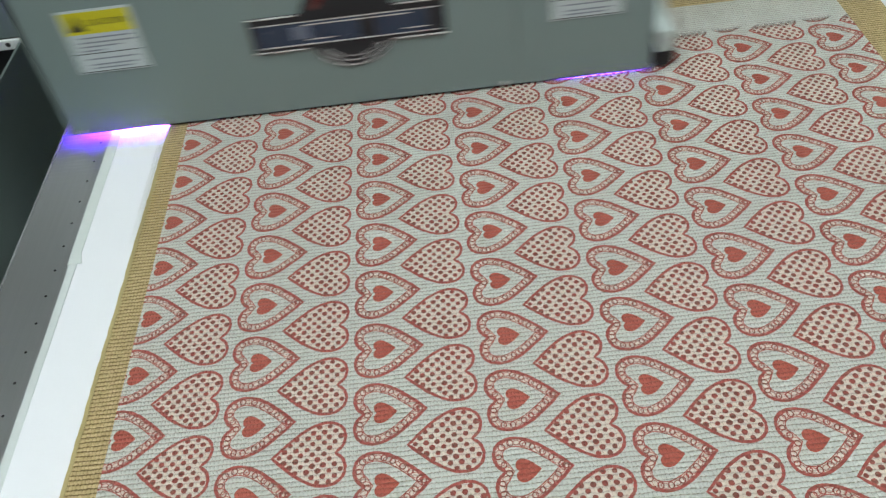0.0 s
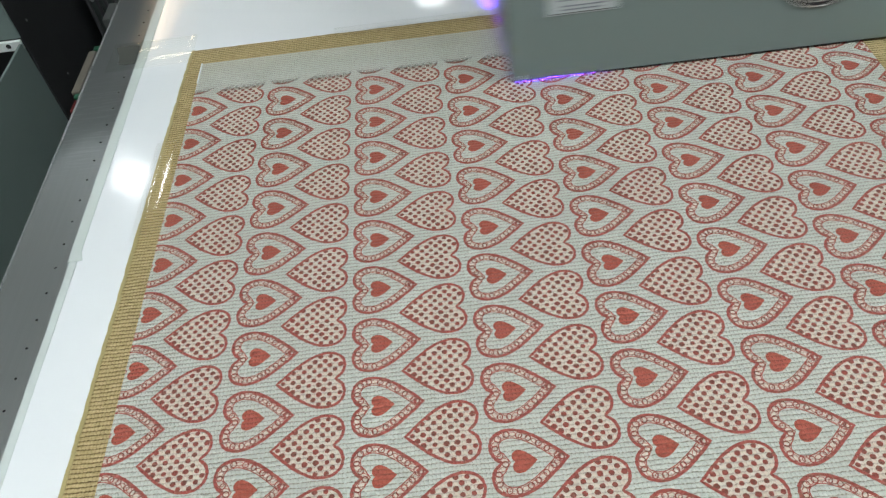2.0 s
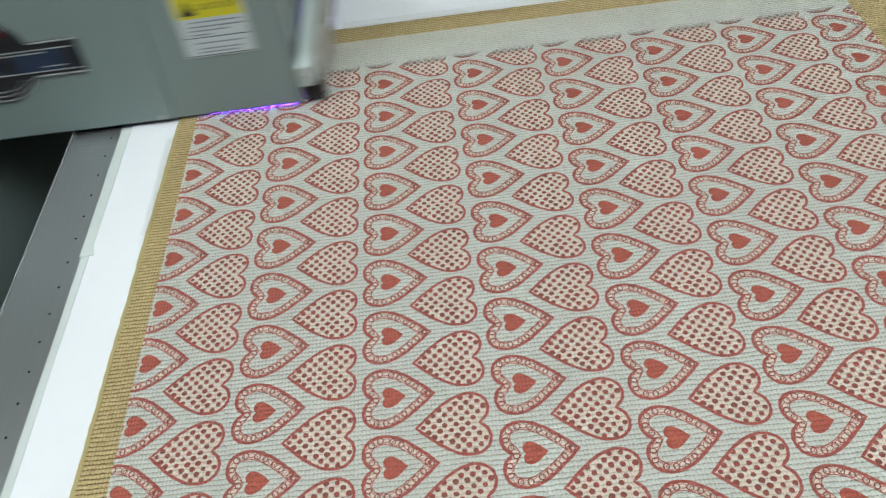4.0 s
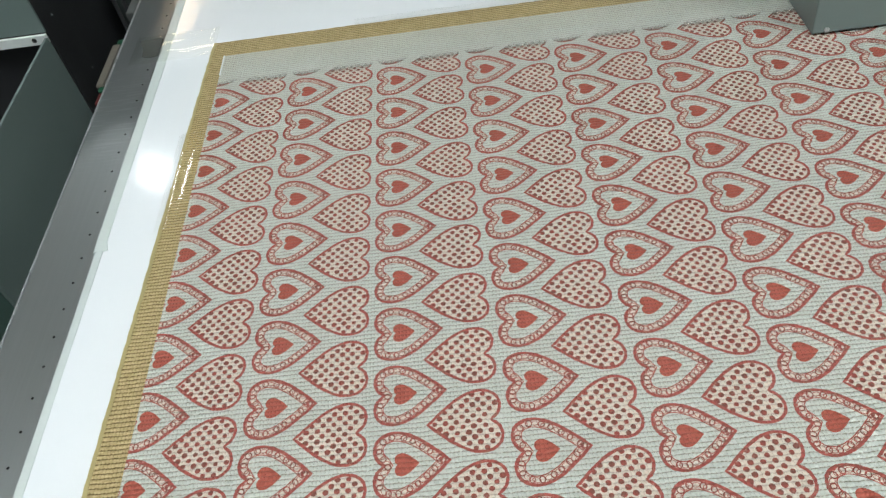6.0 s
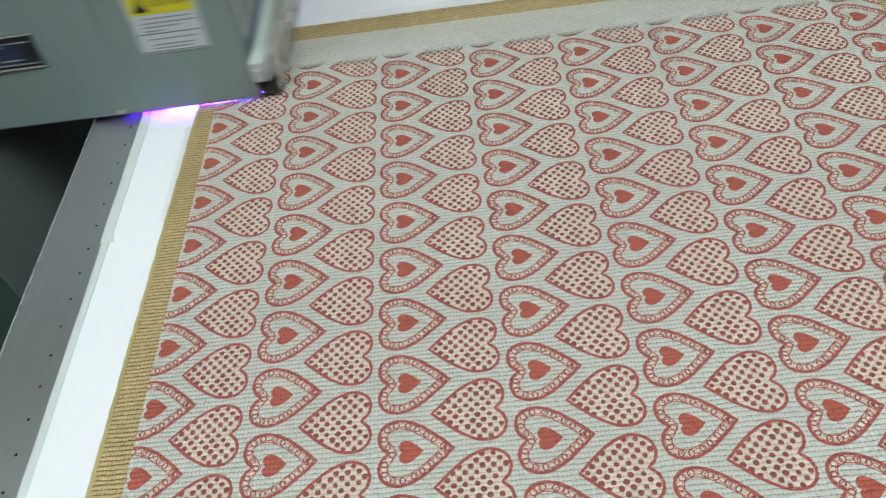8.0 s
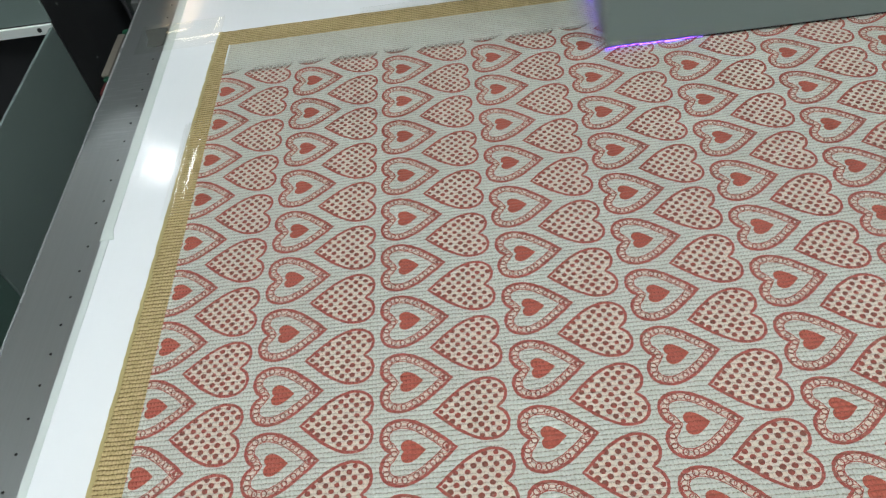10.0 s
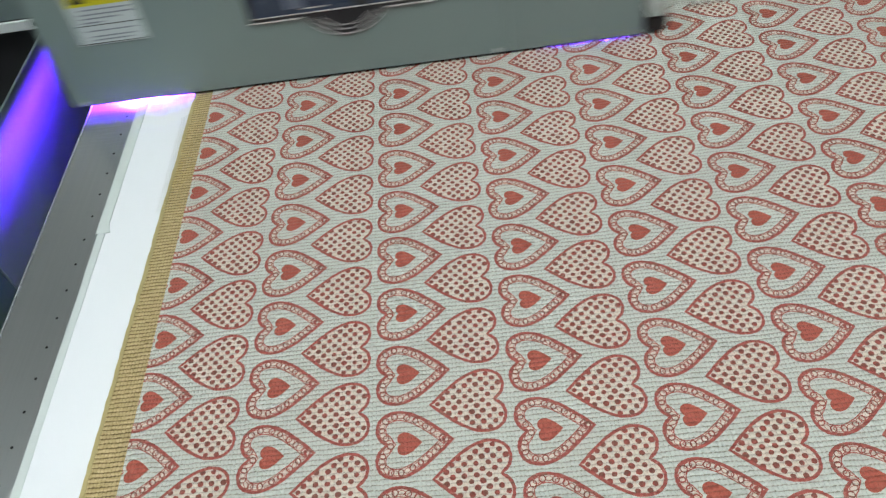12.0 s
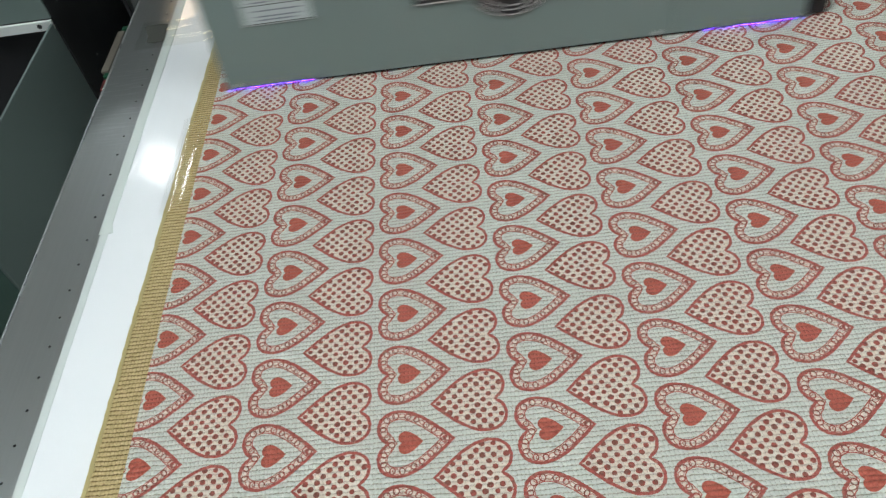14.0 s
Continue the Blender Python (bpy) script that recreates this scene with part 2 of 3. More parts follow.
def as_mesh(name, bm, mats):
    me = bpy.data.meshes.new(name)
    bm.normal_update()
    bm.to_mesh(me)
    bm.free()
    for m in mats if isinstance(mats, (list, tuple)) else [mats]:
        me.materials.append(m)
    return me


def part(name, bm, mats, parent=None, label="", m=None):
    """Links a bmesh (or a mesh) as one object under parent."""
    me = bm if isinstance(bm, bpy.types.Mesh) else as_mesh(name, bm, mats)
    ob = new(name, me)
    if parent is not None:
        ob.parent = parent
    if m is not None:
        ob.matrix_basis = m
    if label:
        ob["label"] = label
    return ob


def box(x0, x1, y0, y1, z0, z1, bevel=0.0, bm=None):
    own = bmesh.new()
    bmesh.ops.create_cube(own, size=1.0)
    for v in own.verts:
        v.co = Vector(((x0 + x1) / 2 + v.co.x * (x1 - x0), (y0 + y1) / 2 + v.co.y * (y1 - y0), (z0 + z1) / 2 + v.co.z * (z1 - z0)))
    if bevel:
        bmesh.ops.bevel(own, geom=list(own.edges), offset=bevel, segments=2, profile=0.5, affect="EDGES")
    if bm is None:
        return own
    tmp = bpy.data.meshes.new("tmp")
    own.to_mesh(tmp)
    own.free()
    bm.from_mesh(tmp)
    bpy.data.meshes.remove(tmp)
    return bm


def prism(pts, z0, z1, bevel=0.0):
    """Outline in x, y pulled up from z0 to z1."""
    bm = bmesh.new()
    low = [bm.verts.new((x, y, z0)) for x, y in pts]
    high = [bm.verts.new((x, y, z1)) for x, y in pts]
    n = len(pts)
    bm.faces.new(high)
    bm.faces.new(low[::-1])
    for i in range(n):
        bm.faces.new((low[i], low[(i + 1) % n], high[(i + 1) % n], high[i]))
    bmesh.ops.recalc_face_normals(bm, faces=bm.faces)
    if bevel:
        bmesh.ops.bevel(bm, geom=list(bm.edges), offset=bevel, segments=2, profile=0.5, affect="EDGES")
    return bm


def disc(r, z0, z1, seg=24, cx=0.0, cy=0.0, bevel=0.0):
    return prism([(cx + r * math.cos(2 * math.pi * i / seg), cy + r * math.sin(2 * math.pi * i / seg)) for i in range(seg)], z0, z1, bevel)


def thing(name, m, label, category, group="", kind=""):
    e = new(name)
    e.empty_display_size = 0.05
    e.matrix_basis = m
    return tagged(e, label, category, group, kind)


# ---------------------------------------------------------------- room


def room():
    a, b = -4.5, 5.5
    for name, x0, x1, y0, y1 in (("wall_north", a, b, 5.5, 5.65), ("wall_south", a, b, -4.65, -4.5), ("wall_west", a - 0.15, a, -4.65, 5.65), ("wall_east", b, b + 0.15, -4.65, 5.65)):
        tagged(part(name, box(x0, x1, y0, y1, FLOOR, CEIL), M_WARM if name == "wall_north" else M_WALL), "plain warm beige workshop wall" if name == "wall_north" else "plain light grey painted workshop wall", "wall", kind="structure")
    tagged(part("floor", box(a - 0.15, b + 0.15, -4.65, 5.65, FLOOR - 0.1, FLOOR), M_FLOOR), "grey-green coated workshop floor", "floor", kind="structure")
    tagged(part("ceiling", box(a - 0.15, b + 0.15, -4.65, 5.65, CEIL, CEIL + 0.1), M_CEILING), "plain pale workshop ceiling", "ceiling", kind="structure")


def ceiling_lamps():
    for x, y, w, l, watts, colour in LAMPS:
        big = "large" if w > 0.5 else "small"
        tone = "warm" if colour == WARM else "white"
        c = thing("ceiling_light", pose(x, y, CEIL), f"{big} rectangular ceiling light with a glowing {tone} diffuser", "ceiling light", "ceiling lights")
        part("housing", box(-w / 2 - 0.02, w / 2 + 0.02, -l / 2 - 0.02, l / 2 + 0.02, -0.05, 0.0, 0.004), M_WHITE_PAINT, c)
        part("diffuser", box(-w / 2, w / 2, -l / 2, l / 2, -0.062, -0.0505, 0.003), M_WARMTUBE if colour == WARM else M_TUBE, c)
        lamp = bpy.data.lights.new("ceiling_lamp", "AREA")
        lamp.shape, lamp.size, lamp.size_y, lamp.energy, lamp.color = "RECTANGLE", w, l, watts, colour
        new("ceiling_lamp", lamp).matrix_basis = pose(x, y, CEIL - 0.066)


# ---------------------------------------------------------------- the table

RIM_X0, RIM_X1 = -0.2085, -0.1560
HOLE_X, HOLE_STEP, HOLE_Y = -0.1713, 0.02505, -0.1990


def perforated_rim():
    """Left rim of the table as a plate with a row of small drilled holes."""
    bm = bmesh.new()
    y_lo, n = HOLE_Y - HOLE_STEP * 20.5, 44
    r = 0.0011
    for i in range(n):
        y0 = y_lo + i * HOLE_STEP
        yc = y0 + HOLE_STEP / 2
        outer = [(RIM_X1, yc), (RIM_X1, y0 + HOLE_STEP), (HOLE_X, y0 + HOLE_STEP), (RIM_X0, y0 + HOLE_STEP), (RIM_X0, yc), (RIM_X0, y0), (HOLE_X, y0), (RIM_X1, y0)]
        inner = [(HOLE_X + r * math.cos(k * math.pi / 4), yc + r * math.sin(k * math.pi / 4)) for k in range(8)]
        vo = [bm.verts.new((x, y, 0.0)) for x, y in outer]
        vi = [bm.verts.new((x, y, 0.0)) for x, y in inner]
        vb = [bm.verts.new((x, y, -0.006)) for x, y in inner]
        for k in range(8):
            j = (k + 1) % 8
            bm.faces.new((vi[k], vo[k], vo[j], vi[j]))
            bm.faces.new((vb[k], vi[k], vi[j], vb[j])).material_index = 1
        bm.faces.new(vb).material_index = 1
    bmesh.ops.remove_doubles(bm, verts=bm.verts, dist=1e-5)
    bmesh.ops.recalc_face_normals(bm, faces=bm.faces)
    y1 = y_lo + n * HOLE_STEP
    # rounded outer lip and the side that hangs down
    prev = None
    for dx, dz in ((0, 0), (-0.0008, -0.0003), (-0.0012, -0.0012), (-0.0012, -0.06)):
        pair = [bm.verts.new((RIM_X0 + dx, y_lo, dz)), bm.verts.new((RIM_X0 + dx, y1, dz))]
        if prev:
            bm.faces.new((prev[0], prev[1], pair[1], pair[0]))
        prev = pair
    return bm


def table():
    t = thing("printer_table", pose(0, 0, 0), "flat printing table with a brushed aluminium perforated rim", "printer table")
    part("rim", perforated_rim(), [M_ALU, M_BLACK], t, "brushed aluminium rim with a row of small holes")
    # pale strip stands in for the highlight on the rim's bevel
    part("edge_highlight", box(RIM_X0 - 0.0022, RIM_X0 - 0.0013, -0.70, 0.60, -0.012, 0.0006, 0.0003), M_STEEL, t, "thin bright strip painted as the rim's edge highlight")
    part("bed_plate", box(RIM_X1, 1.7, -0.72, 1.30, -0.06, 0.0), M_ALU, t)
    part("bed_frame", box(-0.17, 1.66, -0.70, 1.28, -0.14, -0.0605), M_BLACK, t)
    leg = as_mesh("leg", box(-0.05, 0.05, -0.05, 0.05, FLOOR, -0.1405, 0.004), M_BLACK)
    for x in (-0.1, 1.58):
        for y in (-0.62, 1.20):
            part("leg", leg, None, t, m=pose(x, y, 0))


def coverings():
    # white film round the mat, its edges cut by hand
    rng = random.Random(4)
    left = [(-0.1545 + rng.uniform(-0.0004, 0.0004), -0.70 + i * 0.03) for i in range(50)]
    pts = left[::-1] + [(1.2, -0.70), (1.2, 0.77)]
    tagged(part("backing_film", prism(pts, 0.0003, 0.0011), M_FILM), "glossy white film covering the table under the mat", "film sheet")
    # tape along the film's edge, in two lengths that meet with a small step
    low = [(-0.1602 + rng.uniform(-0.0002, 0.0002), -0.70 + i * 0.0331) for i in range(17)]
    tagged(part("tape_strip", prism(low[::-1] + [(-0.1535, -0.70), (-0.1545, -0.1706)], 0.0002, 0.0014), M_FROST_DULL), "pale translucent tape strip along the film's edge", "tape", "tape strips")
    high = [(-0.1620 - 0.0030 * i / 28 + rng.uniform(-0.0002, 0.0002), -0.1712 + i * 0.0332) for i in range(29)]
    tagged(part("tape_strip", prism(high[::-1] + [(-0.1505, -0.1706), (-0.1535, -0.160), (-0.1535, 0.76)], 0.0002, 0.0016), M_FROST), "whiter translucent tape strip lapping over the film's edge", "tape", "tape strips")


def sheet(x0, x1, y0, y1, z, nx, ny, lift):
    """A thin wrinkled sheet with a turned thickness."""
    bm = bmesh.new()
    g = [[bm.verts.new((x0 + (x1 - x0) * i / nx, y0 + (y1 - y0) * j / ny, z + lift(i / nx, j / ny, i, j))) for j in range(ny + 1)] for i in range(nx + 1)]
    for i in range(nx):
        for j in range(ny):
            bm.faces.new((g[i][j], g[i + 1][j], g[i + 1][j + 1], g[i][j + 1]))
    for f in bm.faces:
        f.smooth = True
    return bm


def tapes():
    def rise(u, v, i, j):
        """Climbs from the film over the mat's edge, with two long low ridges."""
        x, y = X0 + (X1 - X0) * u, Y0 + (Y1 - Y0) * v
        wander = 0.0006 * noise.noise((y * 30, 0.3, 2.0))
        edge = -0.1062 + wander
        lean = 0.030 * (y + 0.10)
        first = 0.0047 + 0.15 * (y + 0.102) ** 2 - 9.0 * (x - edge) ** 2
        if x < edge - 0.002:
            q = max(0.0, min(1.0, (x - edge + 0.0085) / 0.0065))
            first = 0.0012 + (first + 0.000036 - 0.0012 if q >= 1 else 0.00346 * (1 - (1 - q) ** 2))
        second = 0.00478 - 5.0 * (x - edge - 0.0106 - lean) ** 2
        return max(first, second) + 0.12 * (y + 0.112) ** 2 + 0.000015 * noise.noise((x * 300, y * 60, 3.1))

    def cross_wrinkle(u, v, i, j):
        x, y = -0.1920 + 0.0880 * u, 0.084 + 0.050 * v
        long_fold = math.exp(-((y - 0.0940 - 0.004 * u - 0.0012 * math.sin(u * 7.0)) / 0.0052) ** 2)
        short_fold = math.exp(-((y - 0.1085 - 0.010 * u) / 0.0050) ** 2) * max(0.0, 1.0 - abs(u - 0.33) * 2.6)
        hook = math.exp(-((x + 0.1085 - 0.12 * (y - 0.113)) / 0.0022) ** 2) * (1.0 if y > 0.108 else 0.0)
        near = math.exp(-((y - 0.0835 - 0.45 * (x + 0.119)) / 0.003) ** 2) * max(0.0, 1.0 - abs(x + 0.112) / 0.010)
        rough = 0.45 + max(0.0, noise.noise((u * 5, v * 2, 8.3)))
        return 0.0006 * (long_fold + 0.8 * short_fold + 0.7 * near) * rough + 0.0006 * hook + 0.00006 * noise.noise((u * 8, v * 6, 4.4))

    def far_ridge(u, v, i, j):
        return 0.0007 * math.exp(-((v - 0.45) / 0.32) ** 2) * (0.6 + 0.4 * noise.noise((u * 5, 0.7, 1.3)))

    X0, X1, Y0, Y1 = -0.1158, -0.0916, -0.158, -0.040
    tagged(part("clear_tape", sheet(X0, X1, Y0, Y1, 0.0, 66, 90, rise), M_TAPE), "wrinkled clear tape holding the mat's edge", "tape", "clear tapes").visible_shadow = False
    corner = tagged(part("clear_tape", sheet(-0.1920, -0.1040, 0.084, 0.134, 0.0030, 110, 70, cross_wrinkle), M_TAPE_X), "wrinkled clear tape across the film's corner", "tape", "clear tapes")
    corner.visible_shadow = False
    end = [(-0.1905, 0.130), (-0.1885, 0.1315), (-0.1720, 0.1322), (-0.1655, 0.1300), (-0.1650, 0.0985), (-0.1740, 0.0970), (-0.1822, 0.1000), (-0.1835, 0.1120)]
    part("tape_end", prism(end, 0.0005, 0.0008), M_TAPE_END, corner, "dull grey stuck-down end of the tape")
    tagged(part("clear_tape", sheet(0.04, 0.26, 0.094, 0.112, 0.0047, 90, 24, far_ridge), M_TAPE), "clear tape along the mat's far edge", "tape", "clear tapes")


# ---------------------------------------------------------------- the mat and its print

MAT = (-0.1085, 0.556, -0.66, 0.1022)
PRINT = (-0.0912, 0.5185, -0.635, 0.0765)
COL, ROW = 0.08236, 0.0470
MAT_Z = 0.0040


def bezier(p0, p1, p2, p3, n):
    for i in range(n):
        t = i / n
        a, b, c, d = (1 - t) ** 3, 3 * t * (1 - t) ** 2, 3 * t * t * (1 - t), t ** 3
        yield (a * p0[0] + b * p1[0] + c * p2[0] + d * p3[0], a * p0[1] + b * p1[1] + c * p2[1] + d * p3[1])


def heart_line(n=9):
    """Closed outline of a heart that points to +x, in millimetres."""
    half = list(bezier((-14, 0), (-17.0, 1.6), (-19.8, 4.8), (-19.8, 9.8), n)) + list(bezier((-19.8, 9.8), (-19.8, 17), (-14, 21.2), (-6.5, 21.2), n)) + list(bezier((-6.5, 21.2), (4.5, 21.2), (17, 9.5), (27, 0), n))
    low = [(x, -y) for x, y in half[1:][::-1]]
    return half + [(27, 0)] + low


def inset(line, d):
    """The outline moved inwards by d."""
    out, n = [], len(line)
    for i in range(n):
        (ax, ay), (bx, by) = line[i - 1], line[(i + 1) % n]
        tx, ty = bx - ax, by - ay
        s = math.hypot(tx, ty) or 1
        out.append((line[i][0] + ty / s * d, line[i][1] - tx / s * d))
    return out


def inside(p, line):
    hit = False
    for i in range(len(line)):
        (ax, ay), (bx, by) = line[i - 1], line[i]
        if (ay > p[1]) != (by > p[1]) and p[0] < (bx - ax) * (p[1] - ay) / (by - ay) + ax:
            hit = not hit
    return hit


def clearance(p, line):
    best = 1e9
    for i in range(len(line)):
        a, b = Vector(line[i - 1]), Vector(line[i])
        d = b - a
        t = max(0, min(1, (Vector(p) - a).dot(d) / max(d.dot(d), 1e-9)))
        best = min(best, (a + d * t - Vector(p)).length)
    return best


def band(bm, outer, inner, z, mat):
    n = len(outer)
    vo = [bm.verts.new((x * 0.001, y * 0.001, z + 1e-6 * q)) for q, (x, y) in enumerate(outer)]
    vi = [bm.verts.new((x * 0.001, y * 0.001, z + 1e-6 * q)) for q, (x, y) in enumerate(inner)]
    for i in range(n):
        j = (i + 1) % n
        f = bm.faces.new((vo[i], vo[j], vi[j], vi[i]))
        f.material_index = mat


def blob(bm, line, z, mat):
    bm.faces.new([bm.verts.new((x * 0.001, y * 0.001, z)) for x, y in line]).material_index = mat


def turned(line):
    area = sum(line[i - 1][0] * line[i][1] - line[i][0] * line[i - 1][1] for i in range(len(line)))
    return line if area > 0 else line[::-1]


Z_CREAM, Z_RED = 0.00012, 0.00024


def ragged_line(line, rng, d):
    """An outline that bleeds a little along the threads."""
    return [(x + rng.uniform(-d, d), y + rng.uniform(-d * 0.6, d * 0.6)) for x, y in line]


def ring_heart():
    bm, rng = bmesh.new(), random.Random(2)
    line = heart_line(14)[::-1]
    line = line if inside(inset(line, 1.0)[5], line) else line[::-1]
    core = inset(line, 6.4)
    band(bm, inset(line, 0.7), ragged_line(core, rng, 0.3), Z_CREAM, 0)
    band(bm, ragged_line(line, rng, 0.22), ragged_line(inset(line, 1.95), rng, 0.25), Z_RED, 3)
    # chain of slanting, overlapping loops along the border
    mid = inset(line, 3.8)
    total = [0.0]
    for i in range(len(mid)):
        total.append(total[-1] + math.dist(mid[i], mid[(i + 1) % len(mid)]))
    band(bm, ragged_line(inset(line, 5.85), rng, 0.12), ragged_line(inset(line, 6.5), rng, 0.15), Z_RED + 0.00002, 3)
    count = 38
    for c in range(count):
        s = total[-1] * (c + 0.5 + rng.uniform(-0.2, 0.2)) / count
        i = max(k for k in range(len(mid)) if total[k] <= s)
        a, b = mid[i], mid[(i + 1) % len(mid)]
        f = (s - total[i]) / max(total[i + 1] - total[i], 1e-6)
        cx, cy = a[0] + (b[0] - a[0]) * f, a[1] + (b[1] - a[1]) * f
        turn = math.atan2(b[1] - a[1], b[0] - a[0])
        if c % 2:
            ra, rb, w = 1.95 + rng.uniform(-0.2, 0.3), 2.15 + rng.uniform(-0.2, 0.2), 0.72
        else:
            ra, rb, w = 2.5 + rng.uniform(-0.3, 0.3), 1.6 + rng.uniform(-0.3, 0.3), 0.42
            turn += rng.uniform(-0.6, 0.6)
        co, si = math.cos(turn), math.sin(turn)

        def oval(p, q):
            return [(cx + p * math.cos(k * math.pi / 7) * co - q * math.sin(k * math.pi / 7) * si, cy + p * math.cos(k * math.pi / 7) * si + q * math.sin(k * math.pi / 7) * co) for k in range(14)]

        band(bm, ragged_line(oval(ra, rb), rng, 0.1), oval(ra - w, rb - w), Z_RED + 0.00006 + 0.00003 * (c % 4), 3 if c % 2 == 0 else 2)
    blob(bm, turned([(x * 0.315 - 0.6, y * 0.335) for x, y in heart_line(5)]), Z_RED, 1)
    bmesh.ops.scale(bm, verts=bm.verts, vec=(1.0, 1.022, 1))
    for f in bm.faces:
        f.normal_update()
        if f.normal.z < 0:
            f.normal_flip()
    return bm


def dotted_heart():
    bm, rng = bmesh.new(), random.Random(5)
    line = heart_line(14)[::-1]
    line = line if inside(inset(line, 1.0)[5], line) else line[::-1]
    blob(bm, inset(line, 0.6), Z_CREAM, 0)
    band(bm, ragged_line(line, rng, 0.22), ragged_line(inset(line, 1.95), rng, 0.25), Z_RED, 3)
    for i in range(-9, 10):
        for j in range(-9, 10):
            p = ((i + j) * 3.42 + 1.2, (i - j) * 3.55)
            if inside(p, line) and clearance(p, line) > 1.9:
                size = 1.66 + rng.uniform(-0.2, 0.2)
                p = (p[0] + rng.uniform(-0.25, 0.25), p[1] + rng.uniform(-0.2, 0.2))
                blob(bm, ragged_line([(p[0] + size * 1.06 * math.cos(k * math.pi / 6), p[1] + size * math.sin(k * math.pi / 6)) for k in range(12)], rng, 0.2), Z_RED, 2)
    bmesh.ops.scale(bm, verts=bm.verts, vec=(0.997, 1.012, 1))
    bmesh.ops.rotate(bm, verts=bm.verts, cent=(0, 0, 0), matrix=Matrix.Rotation(math.pi, 3, "Z"))
    for f in bm.faces:
        f.normal_update()
        if f.normal.z < 0:
            f.normal_flip()
    return bm


def cut(bm, x, keep_right):
    """What is left of a motif at the print's edge."""
    geom = list(bm.verts) + list(bm.edges) + list(bm.faces)
    bmesh.ops.bisect_plane(bm, geom=geom, plane_co=(x, 0, 0), plane_no=(1, 0, 0), clear_inner=keep_right, clear_outer=not keep_right)
    return bm


def mat():
    x0, x1, y0, y1 = MAT
    m = thing("jute_mat", pose(0, 0, 0), "woven jute mat half printed with red hearts on white", "mat")
    rng = random.Random(7)
    ragged = [(-0.1055 - 0.0098 * (1 - i / 160) ** 0.8 * 1.3 + rng.uniform(-0.0004, 0.0004), y0 + (y1 - y0) * i / 160) for i in range(161)]
    top = [(-0.1055 + (x1 + 0.1055) * i / 120, y1 + rng.uniform(-0.0004, 0.0004)) for i in range(121)]
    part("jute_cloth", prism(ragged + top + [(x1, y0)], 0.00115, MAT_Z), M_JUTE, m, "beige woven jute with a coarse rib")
    hem = [(x + 0.0002, y) for x, y in ragged] + [(x + 0.0030 + rng.uniform(-0.0003, 0.0003), y) for x, y in ragged[::-1]]
    part("hem_strip", prism(hem, MAT_Z + 0.0001, MAT_Z + 0.0005), M_HEM, m, "smooth olive strip along the mat's edge")
    a, b, c, d = PRINT
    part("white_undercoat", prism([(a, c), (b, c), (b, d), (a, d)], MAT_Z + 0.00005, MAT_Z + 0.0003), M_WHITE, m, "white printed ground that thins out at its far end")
    part("ink_ridge", box(a - 0.0004, a + 0.0011, 0.044, d, MAT_Z + 0.0002, MAT_Z + 0.0009, 0.0002), M_WHITE_PAINT, m, "thick white line of ink")
    z = MAT_Z + 0.0003
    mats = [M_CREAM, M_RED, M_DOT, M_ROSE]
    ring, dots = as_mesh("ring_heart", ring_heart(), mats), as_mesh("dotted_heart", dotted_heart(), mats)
    edge = {}
    for i in range(-2, 8):
        for kind in ("ring_heart", "dotted_heart"):
            cx = i * COL + (COL / 2 - 0.0018 if kind == "dotted_heart" else 0.0)
            lo, hi = (cx - 0.0198, cx + 0.027) if kind == "ring_heart" else (cx - 0.027, cx + 0.0198)
            if hi < a + 0.001 or lo > b - 0.001:
                continue
            me = ring if kind == "ring_heart" else dots
            if lo < a or hi > b:
                bm = ring_heart() if kind == "ring_heart" else dotted_heart()
                me = as_mesh(kind + "_cut", cut(bm, (a if lo < a else b) - cx, lo < a), mats)
            for j in range(-12, 2):
                cy = j * ROW + (ROW / 2 if kind == "dotted_heart" else 0.0)
                if cy - 0.021 > FRONT + 0.01 or cy - 0.0215 < c:
                    continue
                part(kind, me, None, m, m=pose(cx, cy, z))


# ---------------------------------------------------------------- the carriage

WIDE, DEEP, TALL = 0.5202, 0.30, 0.30
LEAN = 0.12
Z_LOW = 0.0068


def on_front(x, z, out=0.0):
    """Pose on the leaning front: x along it, z up it, facing the viewer."""
    return pose(x, LEAN * z - out, z) @ pose(0, 0, 0, 90 - math.degrees(math.atan(LEAN)), 0, 0)


def letters(text, size, mat, parent, m):
    cu = bpy.data.curves.new("text", "FONT")
    cu.body, cu.size, cu.align_x, cu.align_y, cu.extrude = text, size, "CENTER", "CENTER", 0.00005
    tmp = bpy.data.objects.new("tmp", cu)
    scene.collection.objects.link(tmp)
    me = bpy.data.meshes.new_from_object(tmp.evaluated_get(bpy.context.evaluated_depsgraph_get()))
    bpy.data.objects.remove(tmp)
    me.materials.clear()
    me.materials.append(mat)
    return part("lettering", me, None, parent, m=m)


